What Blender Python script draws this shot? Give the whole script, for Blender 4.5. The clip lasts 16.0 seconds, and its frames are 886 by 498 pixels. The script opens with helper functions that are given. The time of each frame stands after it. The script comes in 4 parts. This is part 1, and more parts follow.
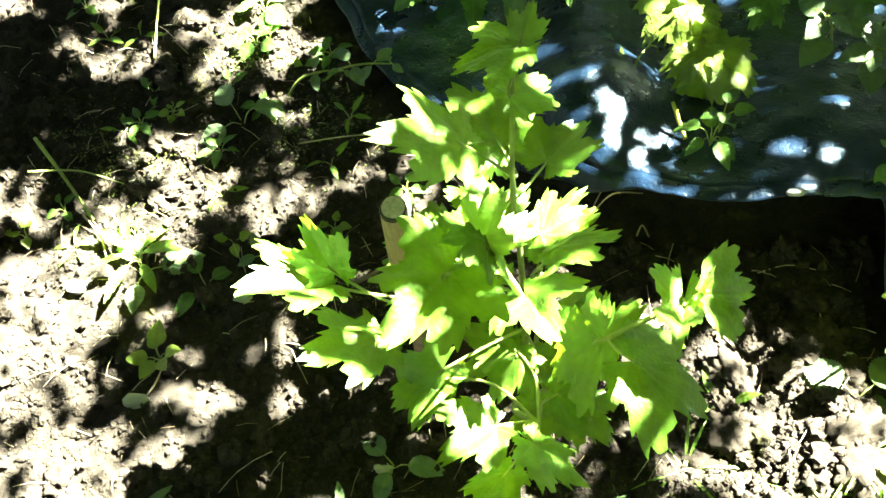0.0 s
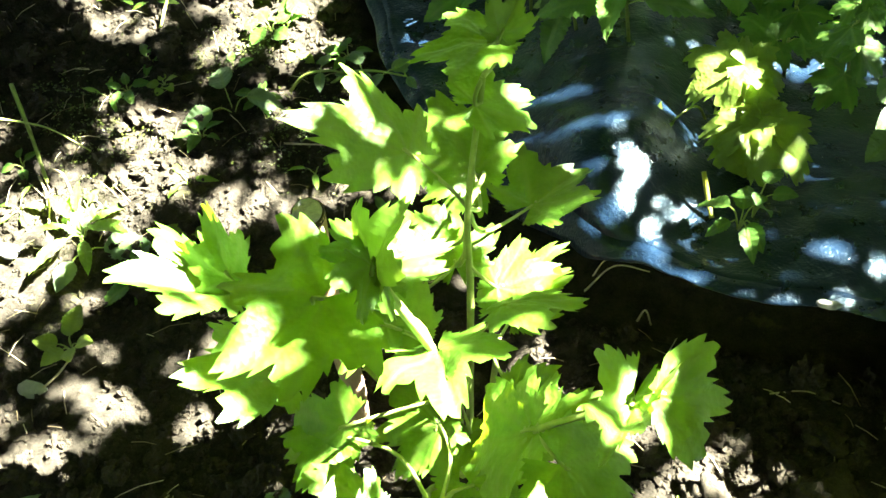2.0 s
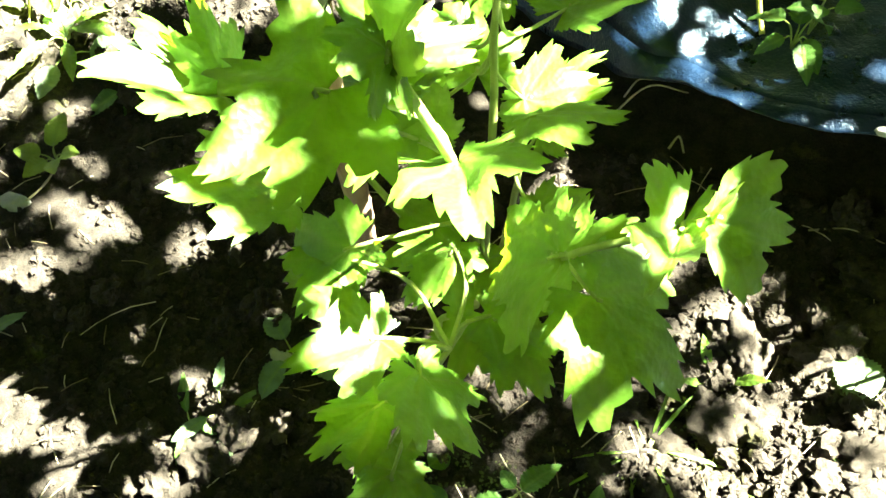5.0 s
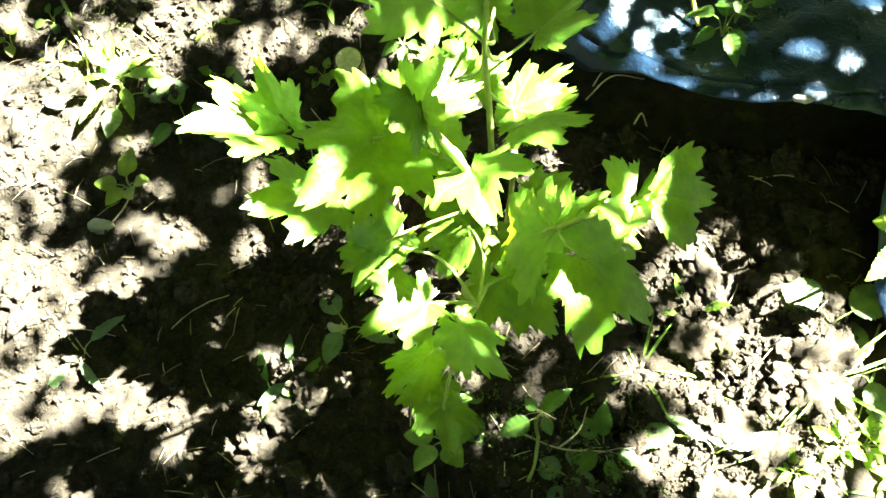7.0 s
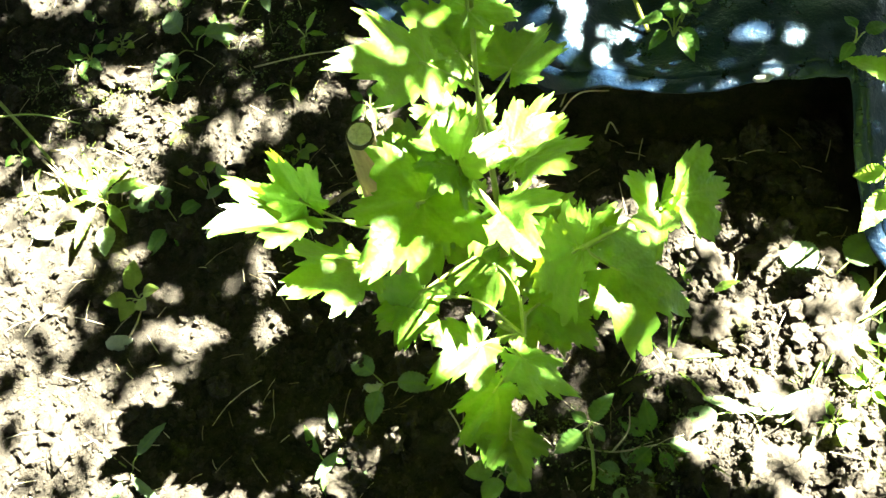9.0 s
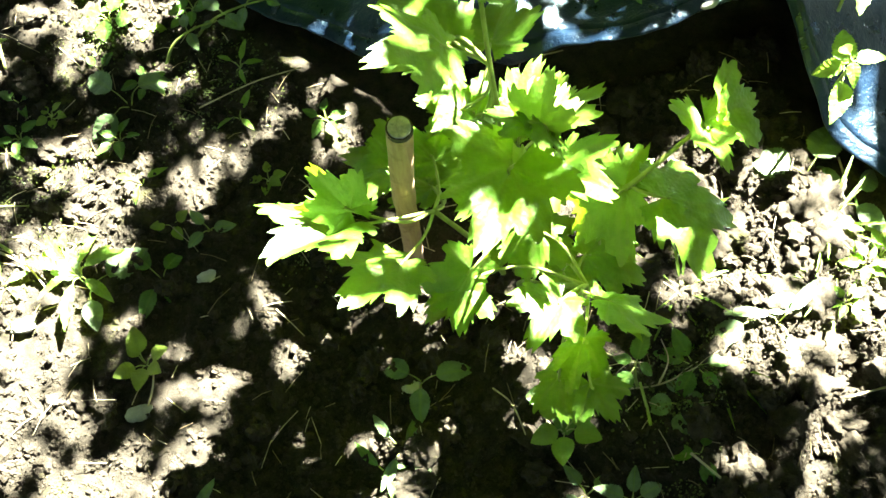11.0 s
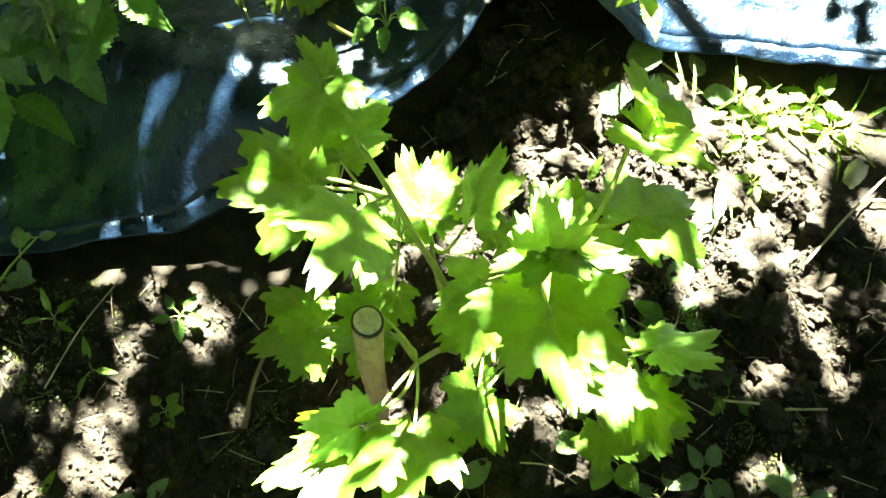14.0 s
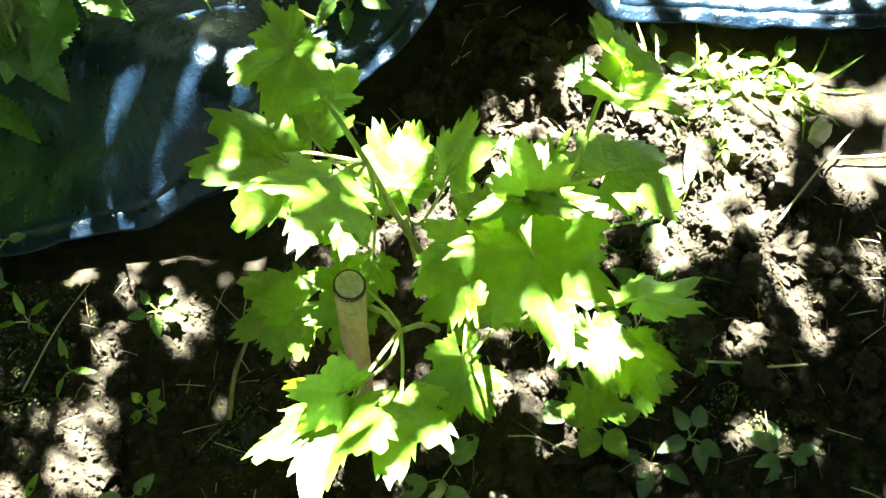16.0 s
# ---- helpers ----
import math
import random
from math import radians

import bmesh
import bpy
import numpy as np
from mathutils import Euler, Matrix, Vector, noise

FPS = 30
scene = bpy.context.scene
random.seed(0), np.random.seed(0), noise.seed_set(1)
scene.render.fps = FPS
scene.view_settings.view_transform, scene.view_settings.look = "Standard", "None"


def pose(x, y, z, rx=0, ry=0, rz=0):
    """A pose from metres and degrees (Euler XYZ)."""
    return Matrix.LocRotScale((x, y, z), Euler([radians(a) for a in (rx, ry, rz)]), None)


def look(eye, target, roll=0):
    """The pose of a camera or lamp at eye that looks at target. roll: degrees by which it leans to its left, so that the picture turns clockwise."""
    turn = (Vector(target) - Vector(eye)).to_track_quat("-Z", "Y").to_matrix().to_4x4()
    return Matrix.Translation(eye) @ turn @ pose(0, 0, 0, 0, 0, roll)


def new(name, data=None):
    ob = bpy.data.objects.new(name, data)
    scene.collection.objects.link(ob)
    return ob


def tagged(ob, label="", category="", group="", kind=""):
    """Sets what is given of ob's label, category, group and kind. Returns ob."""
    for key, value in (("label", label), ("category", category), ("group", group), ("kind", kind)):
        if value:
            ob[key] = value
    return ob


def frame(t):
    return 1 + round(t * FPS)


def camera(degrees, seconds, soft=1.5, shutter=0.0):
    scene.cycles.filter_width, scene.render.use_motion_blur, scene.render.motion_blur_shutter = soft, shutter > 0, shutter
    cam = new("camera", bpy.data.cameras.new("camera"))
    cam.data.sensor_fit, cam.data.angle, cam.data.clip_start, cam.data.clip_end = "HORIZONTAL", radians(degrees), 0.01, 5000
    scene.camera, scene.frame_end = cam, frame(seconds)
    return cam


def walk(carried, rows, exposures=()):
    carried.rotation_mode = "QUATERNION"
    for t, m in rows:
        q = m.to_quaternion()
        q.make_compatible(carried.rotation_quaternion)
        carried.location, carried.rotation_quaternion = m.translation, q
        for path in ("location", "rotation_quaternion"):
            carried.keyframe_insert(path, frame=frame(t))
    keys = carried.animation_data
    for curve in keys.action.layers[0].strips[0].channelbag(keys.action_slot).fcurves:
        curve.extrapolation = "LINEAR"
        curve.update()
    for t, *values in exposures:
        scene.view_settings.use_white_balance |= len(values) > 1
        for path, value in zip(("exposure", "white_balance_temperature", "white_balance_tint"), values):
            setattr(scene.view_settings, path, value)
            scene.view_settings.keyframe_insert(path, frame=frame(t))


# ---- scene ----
cam = camera(47.0, 16.0)
PATH = [
    (0, (0.101, 0.075, 1.229), (-0.167, 0.949, -0.55), -15.3),
    (0.5, (0.198, 0.07, 1.218), (-0.22, 0.916, -0.546), -15.5),
    (1, (0.157, 0.11, 1.179), (-0.18, 1.049, -0.555), -12.1),
    (1.5, (0.139, 0.138, 1.126), (-0.132, 1.088, -0.613), -8.7),
    (2, (0.183, 0.157, 1.044), (-0.225, 1.114, -0.664), -9.0),
    (2.5, (0.189, 0.178, 0.968), (-0.219, 1.11, -0.754), -8.5),
    (3, (0.193, 0.192, 0.912), (-0.22, 1.112, -0.815), -8.5),
    (3.5, (0.186, 0.191, 0.864), (-0.216, 1.04, -0.902), -9.2),
    (4, (0.179, 0.197, 0.861), (-0.188, 0.982, -0.942), -8.4),
    (4.5, (0.168, 0.193, 0.898), (-0.188, 0.901, -0.939), -10.2),
    (5, (0.16, 0.176, 0.958), (-0.187, 0.855, -0.891), -10.8),
    (5.2, (0.166, 0.167, 0.988), (-0.192, 0.84, -0.861), -12.7),
    (7.3, (0.177, 0.11, 1.185), (-0.146, 0.727, -0.69), -19.6),
    (7.5, (0.167, 0.116, 1.189), (-0.144, 0.746, -0.683), -20.3),
    (8, (0.103, 0.129, 1.211), (-0.1, 0.793, -0.664), -17.8),
    (8.5, (0.066, 0.132, 1.23), (-0.067, 0.807, -0.648), -14.8),
    (9, (0.097, 0.1, 1.232), (-0.121, 0.786, -0.634), -20.9),
    (9.2, (0.128, 0.071, 1.231), (-0.139, 0.783, -0.619), -21.2),
    (11.3, (-0.115, 0.111, 1.255), (-0.02, 0.745, -0.639), -11.5),
    (11.5, (-0.116, 0.129, 1.243), (-0.034, 0.745, -0.658), -12.5),
    (12, (-0.075, 0.186, 1.226), (-0.063, 0.807, -0.675), -19.8),
    (12.5, (-0.041, 0.198, 1.222), (-0.036, 0.817, -0.68), -21.0),
    (13, (-0.071, 0.258, 1.215), (0.069, 0.806, -0.703), -16.0),
    (13.5, (-0.125, 0.336, 1.218), (0.193, 0.768, -0.709), -6.8),
    (14, (-0.157, 0.367, 1.206), (0.274, 0.68, -0.722), -0.1),
    (14.5, (-0.155, 0.352, 1.203), (0.267, 0.692, -0.722), -4.2),
    (15, (-0.144, 0.291, 1.21), (0.23, 0.73, -0.705), -9.1),
    (15.5, (-0.15, 0.278, 1.203), (0.235, 0.711, -0.712), -7.2),
    (16, (-0.196, 0.35, 1.193), (0.293, 0.629, -0.726), 2.6),
]
EXPOSURES = ((0.0, 5.92), (1.5, 5.86), (3.0, 5.72), (5.0, 5.76), (8.0, 5.88), (12.5, 5.82), (13.5, 5.86), (15.5, 5.76), (16.0, 5.84))
walk(cam, [(t, look(eye, target, roll)) for t, eye, target, roll in PATH], EXPOSURES)

# ---- light ----
SUN = Vector((0.60, 0.35, 0.85)).normalized()
world = bpy.data.worlds.new("garden_sky")
scene.world = world
world.use_nodes = True
wn = world.node_tree
sky = wn.nodes.new("ShaderNodeTexSky")
sky.sky_type = "NISHITA"
sky.sun_disc = False
sky.sun_elevation = math.asin(SUN.z)
sky.sun_rotation = math.atan2(SUN.x, SUN.y)
wn.links.new(sky.outputs[0], wn.nodes["Background"].inputs[0])
wn.nodes["Background"].inputs[1].default_value = 0.011
lamp = bpy.data.lights.new("sun", "SUN")
lamp.energy, lamp.angle, lamp.color = 5.0, radians(0.53), (0.98, 1.0, 0.80)
sun = new("sun", lamp)
sun.matrix_world = look(SUN * 20, (0, 0, 0))


# ---- materials ----
class Nodes:
    """A small wrapper that adds nodes and joins them."""

    def __init__(self, name):
        self.mat = bpy.data.materials.new(name)
        self.mat.use_nodes = True
        self.tree = self.mat.node_tree
        self.tree.nodes.clear()
        self.out = self.add("ShaderNodeOutputMaterial")

    def add(self, kind, **sets):
        n = self.tree.nodes.new(kind)
        for key, value in sets.items():
            n.inputs[key.replace("_", " ")].default_value = value
        return n

    def join(self, a, b):
        self.tree.links.new(a, b)

    def coords(self, scale=1.0):
        geo = self.add("ShaderNodeNewGeometry")
        m = self.add("ShaderNodeMapping")
        m.inputs["Scale"].default_value = (scale, scale, scale)
        self.join(geo.outputs["Position"], m.inputs["Vector"])
        return m.outputs[0]

    def noise(self, scale, detail=4.0, rough=0.6, vec=None):
        n = self.add("ShaderNodeTexNoise", Scale=scale, Detail=detail, Roughness=rough)
        self.join(vec or self.coords(), n.inputs["Vector"])
        return n.outputs[0]

    def ramp(self, fac, *stops):
        r = self.tree.nodes.new("ShaderNodeValToRGB")
        els = r.color_ramp.elements
        while len(els) < len(stops):
            els.new(0.5)
        for e, (pos, col) in zip(els, stops):
            e.position, e.color = pos, (*col, 1)
        self.join(fac, r.inputs[0])
        return r.outputs[0]

    def mix(self, fac, a, b, kind="MIX"):
        m = self.tree.nodes.new("ShaderNodeMix")
        m.data_type, m.blend_type = "RGBA", kind
        for k, v in ((0, fac), (6, a), (7, b)):
            if isinstance(v, (float, int)):
                m.inputs[k].default_value = v
            elif isinstance(v, tuple):
                m.inputs[k].default_value = (*v, 1)
            else:
                self.join(v, m.inputs[k])
        return m.outputs[2]

    def bump(self, height, strength, distance):
        b = self.add("ShaderNodeBump", Strength=strength, Distance=distance)
        self.join(height, b.inputs["Height"])
        return b.outputs[0]

    def surface(self, color, rough=0.8, normal=None, translucent=None, share=0.0, spec=0.3, metal=0.0, tint=(1, 1, 1)):
        p = self.add("ShaderNodeBsdfPrincipled", Roughness=0.5, Metallic=metal)
        p.inputs["Specular IOR Level"].default_value = spec
        p.inputs["Specular Tint"].default_value = (*tint, 1)
        for v, sock in ((color, "Base Color"), (rough, "Roughness"), (normal, "Normal")):
            if v is None:
                continue
            if isinstance(v, (float, int)):
                p.inputs[sock].default_value = v
            elif isinstance(v, tuple):
                p.inputs[sock].default_value = (*v, 1)
            else:
                self.join(v, p.inputs[sock])
        last = p.outputs[0]
        if translucent is not None:
            t = self.add("ShaderNodeBsdfTranslucent")
            if isinstance(translucent, tuple):
                t.inputs[0].default_value = (*translucent, 1)
            else:
                self.join(translucent, t.inputs[0])
            if normal is not None:
                self.join(normal, t.inputs["Normal"])
            m = self.add("ShaderNodeMixShader", Fac=share)
            self.join(last, m.inputs[1])
            self.join(t.outputs[0], m.inputs[2])
            last = m.outputs[0]
        self.join(last, self.out.inputs[0])
        return self.mat


def soil_material(name, dark, light):
    n = Nodes(name)
    big, mid, fine = n.noise(7.0, 5.0), n.noise(55.0, 6.0, 0.65), n.noise(420.0, 5.0, 0.7)
    col = n.ramp(mid, (0.30, dark), (0.52, tuple(0.5 * (a + b) for a, b in zip(dark, light))), (0.72, light))
    col = n.mix(n.ramp(big, (0.35, (0, 0, 0)), (0.65, (0.40, 0.40, 0.40))), col, tuple(0.75 * d for d in dark))
    col = n.mix(0.35, col, n.ramp(fine, (0.3, tuple(0.5 * d for d in dark)), (0.7, light)))
    moss = n.ramp(n.noise(11.0, 6.0, 0.7), (0.60, (0, 0, 0)), (0.72, (0.6, 0.6, 0.6)))
    col = n.mix(moss, col, (0.115, 0.125, 0.03))
    h = n.mix(0.45, mid, fine)
    return n.surface(col, 0.95, n.bump(h, 0.9, 0.006), spec=0.15)


def leaf_material(name, green, pale, back, share=0.42, rough=0.48, vein=(0.17, 0.27, 0.045), spots=0.0):
    n = Nodes(name)
    info = n.add("ShaderNodeObjectInfo")
    att = n.tree.nodes.new("ShaderNodeAttribute")
    att.attribute_name = "vein"
    tint = n.ramp(info.outputs["Random"], (0.0, green), (1.0, pale))
    blotch = n.ramp(n.noise(45.0, 4.0), (0.35, (0.72, 0.74, 0.62)), (0.7, (1.12, 1.1, 1.1)))
    col = n.mix(1.0, tint, blotch, "MULTIPLY")
    col = n.mix(att.outputs["Fac"], col, vein)
    thru = n.mix(1.0, n.mix(n.noise(30.0), back, tuple(0.75 * b for b in back)), blotch, "MULTIPLY")
    thru = n.mix(att.outputs["Fac"], thru, tuple(0.6 * b for b in back))
    if spots:
        mask = n.ramp(n.noise(160.0, 3.0), (0.62, (0, 0, 0)), (0.68, (spots,) * 3))
        col = n.mix(mask, col, (0.22, 0.14, 0.05))
    cells = n.add("ShaderNodeTexVoronoi", Scale=230.0)
    n.join(n.coords(), cells.inputs["Vector"])
    h = n.mix(0.5, cells.outputs["Distance"], att.outputs["Fac"])
    return n.surface(col, rough, n.bump(h, 0.5, 0.002), thru, share, spec=0.6)


def stalk_material(name, low, high, rough=0.6):
    n = Nodes(name)
    col = n.ramp(n.noise(60.0, 5.0), (0.3, low), (0.7, high))
    return n.surface(col, rough, n.bump(n.noise(300.0), 0.3, 0.001), tuple(0.5 * h for h in high), 0.12)


def film_material():
    n = Nodes("black_film")
    dust = n.ramp(n.noise(14.0, 6.0, 0.7), (0.5, (0, 0, 0)), (0.8, (0.5, 0.5, 0.5)))
    # blue of the reflected sky is put into base, dust and specular tint
    col = n.mix(dust, (0.003, 0.008, 0.019), (0.012, 0.022, 0.040))
    rough = n.ramp(n.noise(30.0, 5.0, 0.7), (0.3, (0.24, 0.24, 0.24)), (0.7, (0.36, 0.36, 0.36)))
    weave = n.add("ShaderNodeTexVoronoi", Scale=330.0)
    n.join(n.coords(), weave.inputs["Vector"])
    h = n.mix(0.05, n.noise(22.0, 6.0, 0.65), weave.outputs["Distance"])
    return n.surface(col, rough, n.bump(h, 0.8, 0.008), spec=0.45, tint=(0.66, 0.87, 1.0))


def wood_material(name, low, high, scale):
    n = Nodes(name)
    geo = n.add("ShaderNodeNewGeometry")
    m = n.add("ShaderNodeMapping")
    m.inputs["Scale"].default_value = scale
    n.join(geo.outputs["Position"], m.inputs["Vector"])
    g = n.noise(1.0, 6.0, 0.7, m.outputs[0])
    col = n.ramp(g, (0.3, low), (0.7, high))
    col = n.mix(n.ramp(n.noise(38.0, 5.0), (0.55, (0, 0, 0)), (0.7, (0.5, 0.5, 0.5))), col, tuple(0.45 * c for c in low))
    return n.surface(col, 0.85, n.bump(g, 0.5, 0.002), spec=0.2)


SOIL = soil_material("dry_soil", (0.0026, 0.0020, 0.0015), (0.052, 0.043, 0.034))
CLOD = soil_material("soil_clods", (0.0060, 0.0046, 0.0034), (0.072, 0.059, 0.046))
MOSS = leaf_material("moss", (0.055, 0.075, 0.012), (0.08, 0.10, 0.016), (0.08, 0.10, 0.02), 0.2)
CURRANT = leaf_material("currant_leaf", (0.084, 0.215, 0.017), (0.115, 0.255, 0.022), (0.36, 0.54, 0.020), 0.42, 0.46)
YOUNG = leaf_material("young_currant_leaf", (0.10, 0.22, 0.025), (0.13, 0.25, 0.035), (0.42, 0.62, 0.06), 0.42)
NETTLE = leaf_material("weed_leaf", (0.05, 0.125, 0.022), (0.075, 0.17, 0.03), (0.20, 0.42, 0.05), 0.38)
YELLOW = leaf_material("yellowing_leaf", (0.15, 0.235, 0.03), (0.19, 0.27, 0.05), (0.42, 0.58, 0.07), 0.42, spots=0.35)
GREYGREEN = leaf_material("grey_green_leaf", (0.10, 0.165, 0.085), (0.14, 0.20, 0.12), (0.22, 0.36, 0.12), 0.35, 0.55)
CANOPY = leaf_material("tree_leaf", (0.05, 0.10, 0.02), (0.06, 0.12, 0.02), (0.10, 0.20, 0.02), 0.08)
STEM = stalk_material("green_stem", (0.17, 0.22, 0.05), (0.30, 0.37, 0.10))
PETIOLE = stalk_material("leaf_stalk", (0.22, 0.30, 0.06), (0.36, 0.42, 0.14))
YELLOW_STALK = stalk_material("yellow_stalk", (0.36, 0.36, 0.05), (0.52, 0.50, 0.09))
WOODY = stalk_material("woody_stem", (0.12, 0.09, 0.05), (0.24, 0.19, 0.11), 0.8)
STRAW = stalk_material("dry_straw", (0.30, 0.24, 0.15), (0.50, 0.43, 0.30), 0.8)
FILM = film_material()
BARK = wood_material("weathered_stake_side", (0.27, 0.165, 0.11), (0.46, 0.31, 0.22), (90, 90, 7))
CUT = wood_material("grey_cut_wood", (0.20, 0.18, 0.22), (0.46, 0.41, 0.52), (150, 150, 150))
RIM = wood_material("dark_bark_rim", (0.025, 0.02, 0.018), (0.06, 0.05, 0.04), (120, 120, 60))
TRUNK = wood_material("tree_bark", (0.08, 0.06, 0.045), (0.17, 0.14, 0.11), (30, 30, 8))
STONE = wood_material("grey_stone", (0.24, 0.235, 0.22), (0.40, 0.39, 0.37), (60, 60, 60))


# ---- builders ----
def mesh_of(name, verts, faces, material, smooth=True):
    me = bpy.data.meshes.new(name)
    me.from_pydata([tuple(v) for v in verts], [], faces)
    me.materials.append(material)
    if smooth:
        me.polygons.foreach_set("use_smooth", [True] * len(me.polygons))
    me.update()
    return me


def part(name, me, parent=None, label="", m=None):
    """Links a mesh as one object, under a thing or a part."""
    ob = new(name, me)
    if parent is not None:
        ob.parent = parent
    if m is not None:
        ob.matrix_basis = m
    if label:
        ob["label"] = label
    return ob


def thing(name, label, category, at=(0, 0, 0), group="", kind=""):
    ob = new(name)
    ob.empty_display_size = 0.02
    ob.location = at
    return tagged(ob, label, category, group, kind)


def bezier(points, n):
    """A smooth line through points, n places long."""
    p = [Vector(q) for q in points]
    p = [2 * p[0] - p[1]] + p + [2 * p[-1] - p[-2]]
    out = []
    for k in range(n):
        u = k / (n - 1) * (len(p) - 3)
        i = min(int(u), len(p) - 4)
        t = u - i
        a, b, c, d = p[i : i + 4]
        out.append(0.5 * ((2 * b) + (c - a) * t + (2 * a - 5 * b + 4 * c - d) * t * t + (3 * b - a - 3 * c + d) * t**3))
    return out


def tube(points, r0, r1, material, name="stem", n=14, sides=8, knobs=0.0):
    """A tapered stalk along a smooth line."""
    line = bezier(points, n)
    verts, faces = [], []
    ref = Vector((0.31, 0.77, 0.2)).normalized()
    for i, c in enumerate(line):
        d = (line[min(i + 1, n - 1)] - line[max(i - 1, 0)]).normalized()
        a = d.cross(ref).normalized()
        b = d.cross(a)
        r = r0 + (r1 - r0) * i / (n - 1)
        r *= 1 + knobs * noise.noise(c * 40)
        for k in range(sides):
            w = 2 * math.pi * k / sides
            verts.append(c + a * r * math.cos(w) + b * r * math.sin(w))
    for i in range(n - 1):
        for k in range(sides):
            faces.append((i * sides + k, i * sides + (k + 1) % sides, (i + 1) * sides + (k + 1) % sides, (i + 1) * sides + k))
    faces.append(tuple(range(sides))[::-1])
    faces.append(tuple(range((n - 1) * sides, n * sides)))
    return mesh_of(name, verts, faces, material)


def set_vein(me, values):
    att = me.attributes.new("vein", "FLOAT", "POINT")
    att.data.foreach_set("value", values)


LOBES = ((0, 1.0), (48, 0.90), (-48, 0.90), (97, 0.62), (-97, 0.62))


def currant_blade(length, width, droop, fold, seed, material, crinkle=0.018, basal=1.0):
    """A five-lobed, saw-edged blade: base at the origin, tip towards +y, upper side +z."""
    rng = random.Random(seed)
    lobes = [(radians(a + rng.uniform(-5, 5)), h * rng.uniform(0.93, 1.06) * (basal if abs(a) > 60 else 1)) for a, h in LOBES]
    steps, rings = 156, (0.10, 0.24, 0.40, 0.56, 0.72, 0.86, 0.95, 1.0)
    verts, veins = [Vector((0, 0, 0))], [0.9]
    off = Vector((rng.uniform(0, 50), rng.uniform(0, 50), rng.uniform(0, 50)))
    span = radians(158)
    for q in rings:
        for k in range(steps + 1):
            a = -span + 2 * span * k / steps
            r = 0.0
            near = 9.0
            for la, h in lobes:
                d = abs(a - la)
                r = max(r, h * (1 - 0.82 * (d / 0.86) ** 1.12))
                near = min(near, d * q)
            r = max(r, 0.34 * basal)
            cut = (k + 2) % 6 / 6.0
            saw = cut if a < 0 else 1 - cut
            big = (k + 2) % 18 / 18.0
            saw += 0.30 * ((big if a < 0 else 1 - big) - 0.5)
            tooth = (0.155 + 0.06 * noise.noise(Vector(((k + 2) // 6 * 1.7, seed * 0.37, 0)))) * (saw - 0.5) * (1 if q > 0.97 else 0.45 if q > 0.93 else 0.12 if q > 0.8 else 0)
            r *= 1 + tooth
            x, y = math.sin(a) * r * q * length * width, math.cos(a) * r * q * length
            rr = r * q
            z = -droop * length * rr * rr + fold * abs(x) - 0.10 * length * math.cos(5.4 * a) * (rr - rr * rr * 0.4) * 0.35
            z += length * (crinkle * 6) * noise.noise(Vector((x, y, 0)) * (2.6 / length) + off)
            z += length * crinkle * noise.noise(Vector((x, y, 0)) * (11 / length) + off)
            verts.append(Vector((x, y, z)))
            side = abs(math.sin((rr * 6.5 + abs(near) * 4.0) * math.pi))
            veins.append(max(0.0, 1 - near / 0.075) * 0.75 + (0.14 if side < 0.22 else 0.0))
    faces = [(0, 1 + k + 1, 1 + k) for k in range(steps)]
    n = steps + 1
    for i in range(len(rings) - 1):
        for k in range(steps):
            a = 1 + i * n + k
            faces.append((a, a + 1, a + n + 1, a + n))
    me = mesh_of("leaf", verts, faces, material)
    set_vein(me, veins)
    return me


def ovate_blade(length, width, droop, fold, seed, material, teeth=9, depth=0.10, waist=0.38):
    """A pointed oval blade with toothed edges; width is the half-width over the length."""
    rng = random.Random(seed)
    off = Vector((rng.uniform(0, 50), rng.uniform(0, 50), rng.uniform(0, 50)))
    rows, cols = 40, 4
    verts, veins, faces = [], [], []
    for i in range(rows + 1):
        v = i / rows
        w = width * length * (math.sin(math.pi * v ** (math.log(0.5) / math.log(waist)))) ** 0.8 if 0 < v < 1 else 0
        saw = ((v * teeth) % 1.0) if teeth else 0.5
        for c in range(-cols, cols + 1):
            s = c / cols
            e = 1 + (depth * (0.5 - saw) if abs(c) == cols else 0)
            x = s * w * e
            y = v * length
            z = -droop * length * v * v + fold * abs(x) + 0.05 * length * noise.noise(Vector((x, y, 0)) * (3.0 / length) + off)
            z += 0.012 * length * math.sin((v - abs(s) * 0.12) * 40) * abs(s)
            verts.append(Vector((x, y, z)))
            side = abs(math.sin((v - abs(s) * 0.14) * 8 * math.pi))
            veins.append(0.7 if c == 0 else (0.2 if side < 0.25 else 0.0))
    n = 2 * cols + 1
    for i in range(rows):
        for c in range(n - 1):
            a = i * n + c
            faces.append((a, a + 1, a + n + 1, a + n))
    me = mesh_of("leaf", verts, faces, material)
    set_vein(me, veins)
    return me


def turn(heading, pitch, roll):
    """Tip heading (degrees from +y, anticlockwise), raised by pitch, rolled about its own axis."""
    return (Matrix.Rotation(radians(heading), 4, "Z") @ Matrix.Rotation(radians(pitch), 4, "X") @ Matrix.Rotation(radians(roll), 4, "Y"))


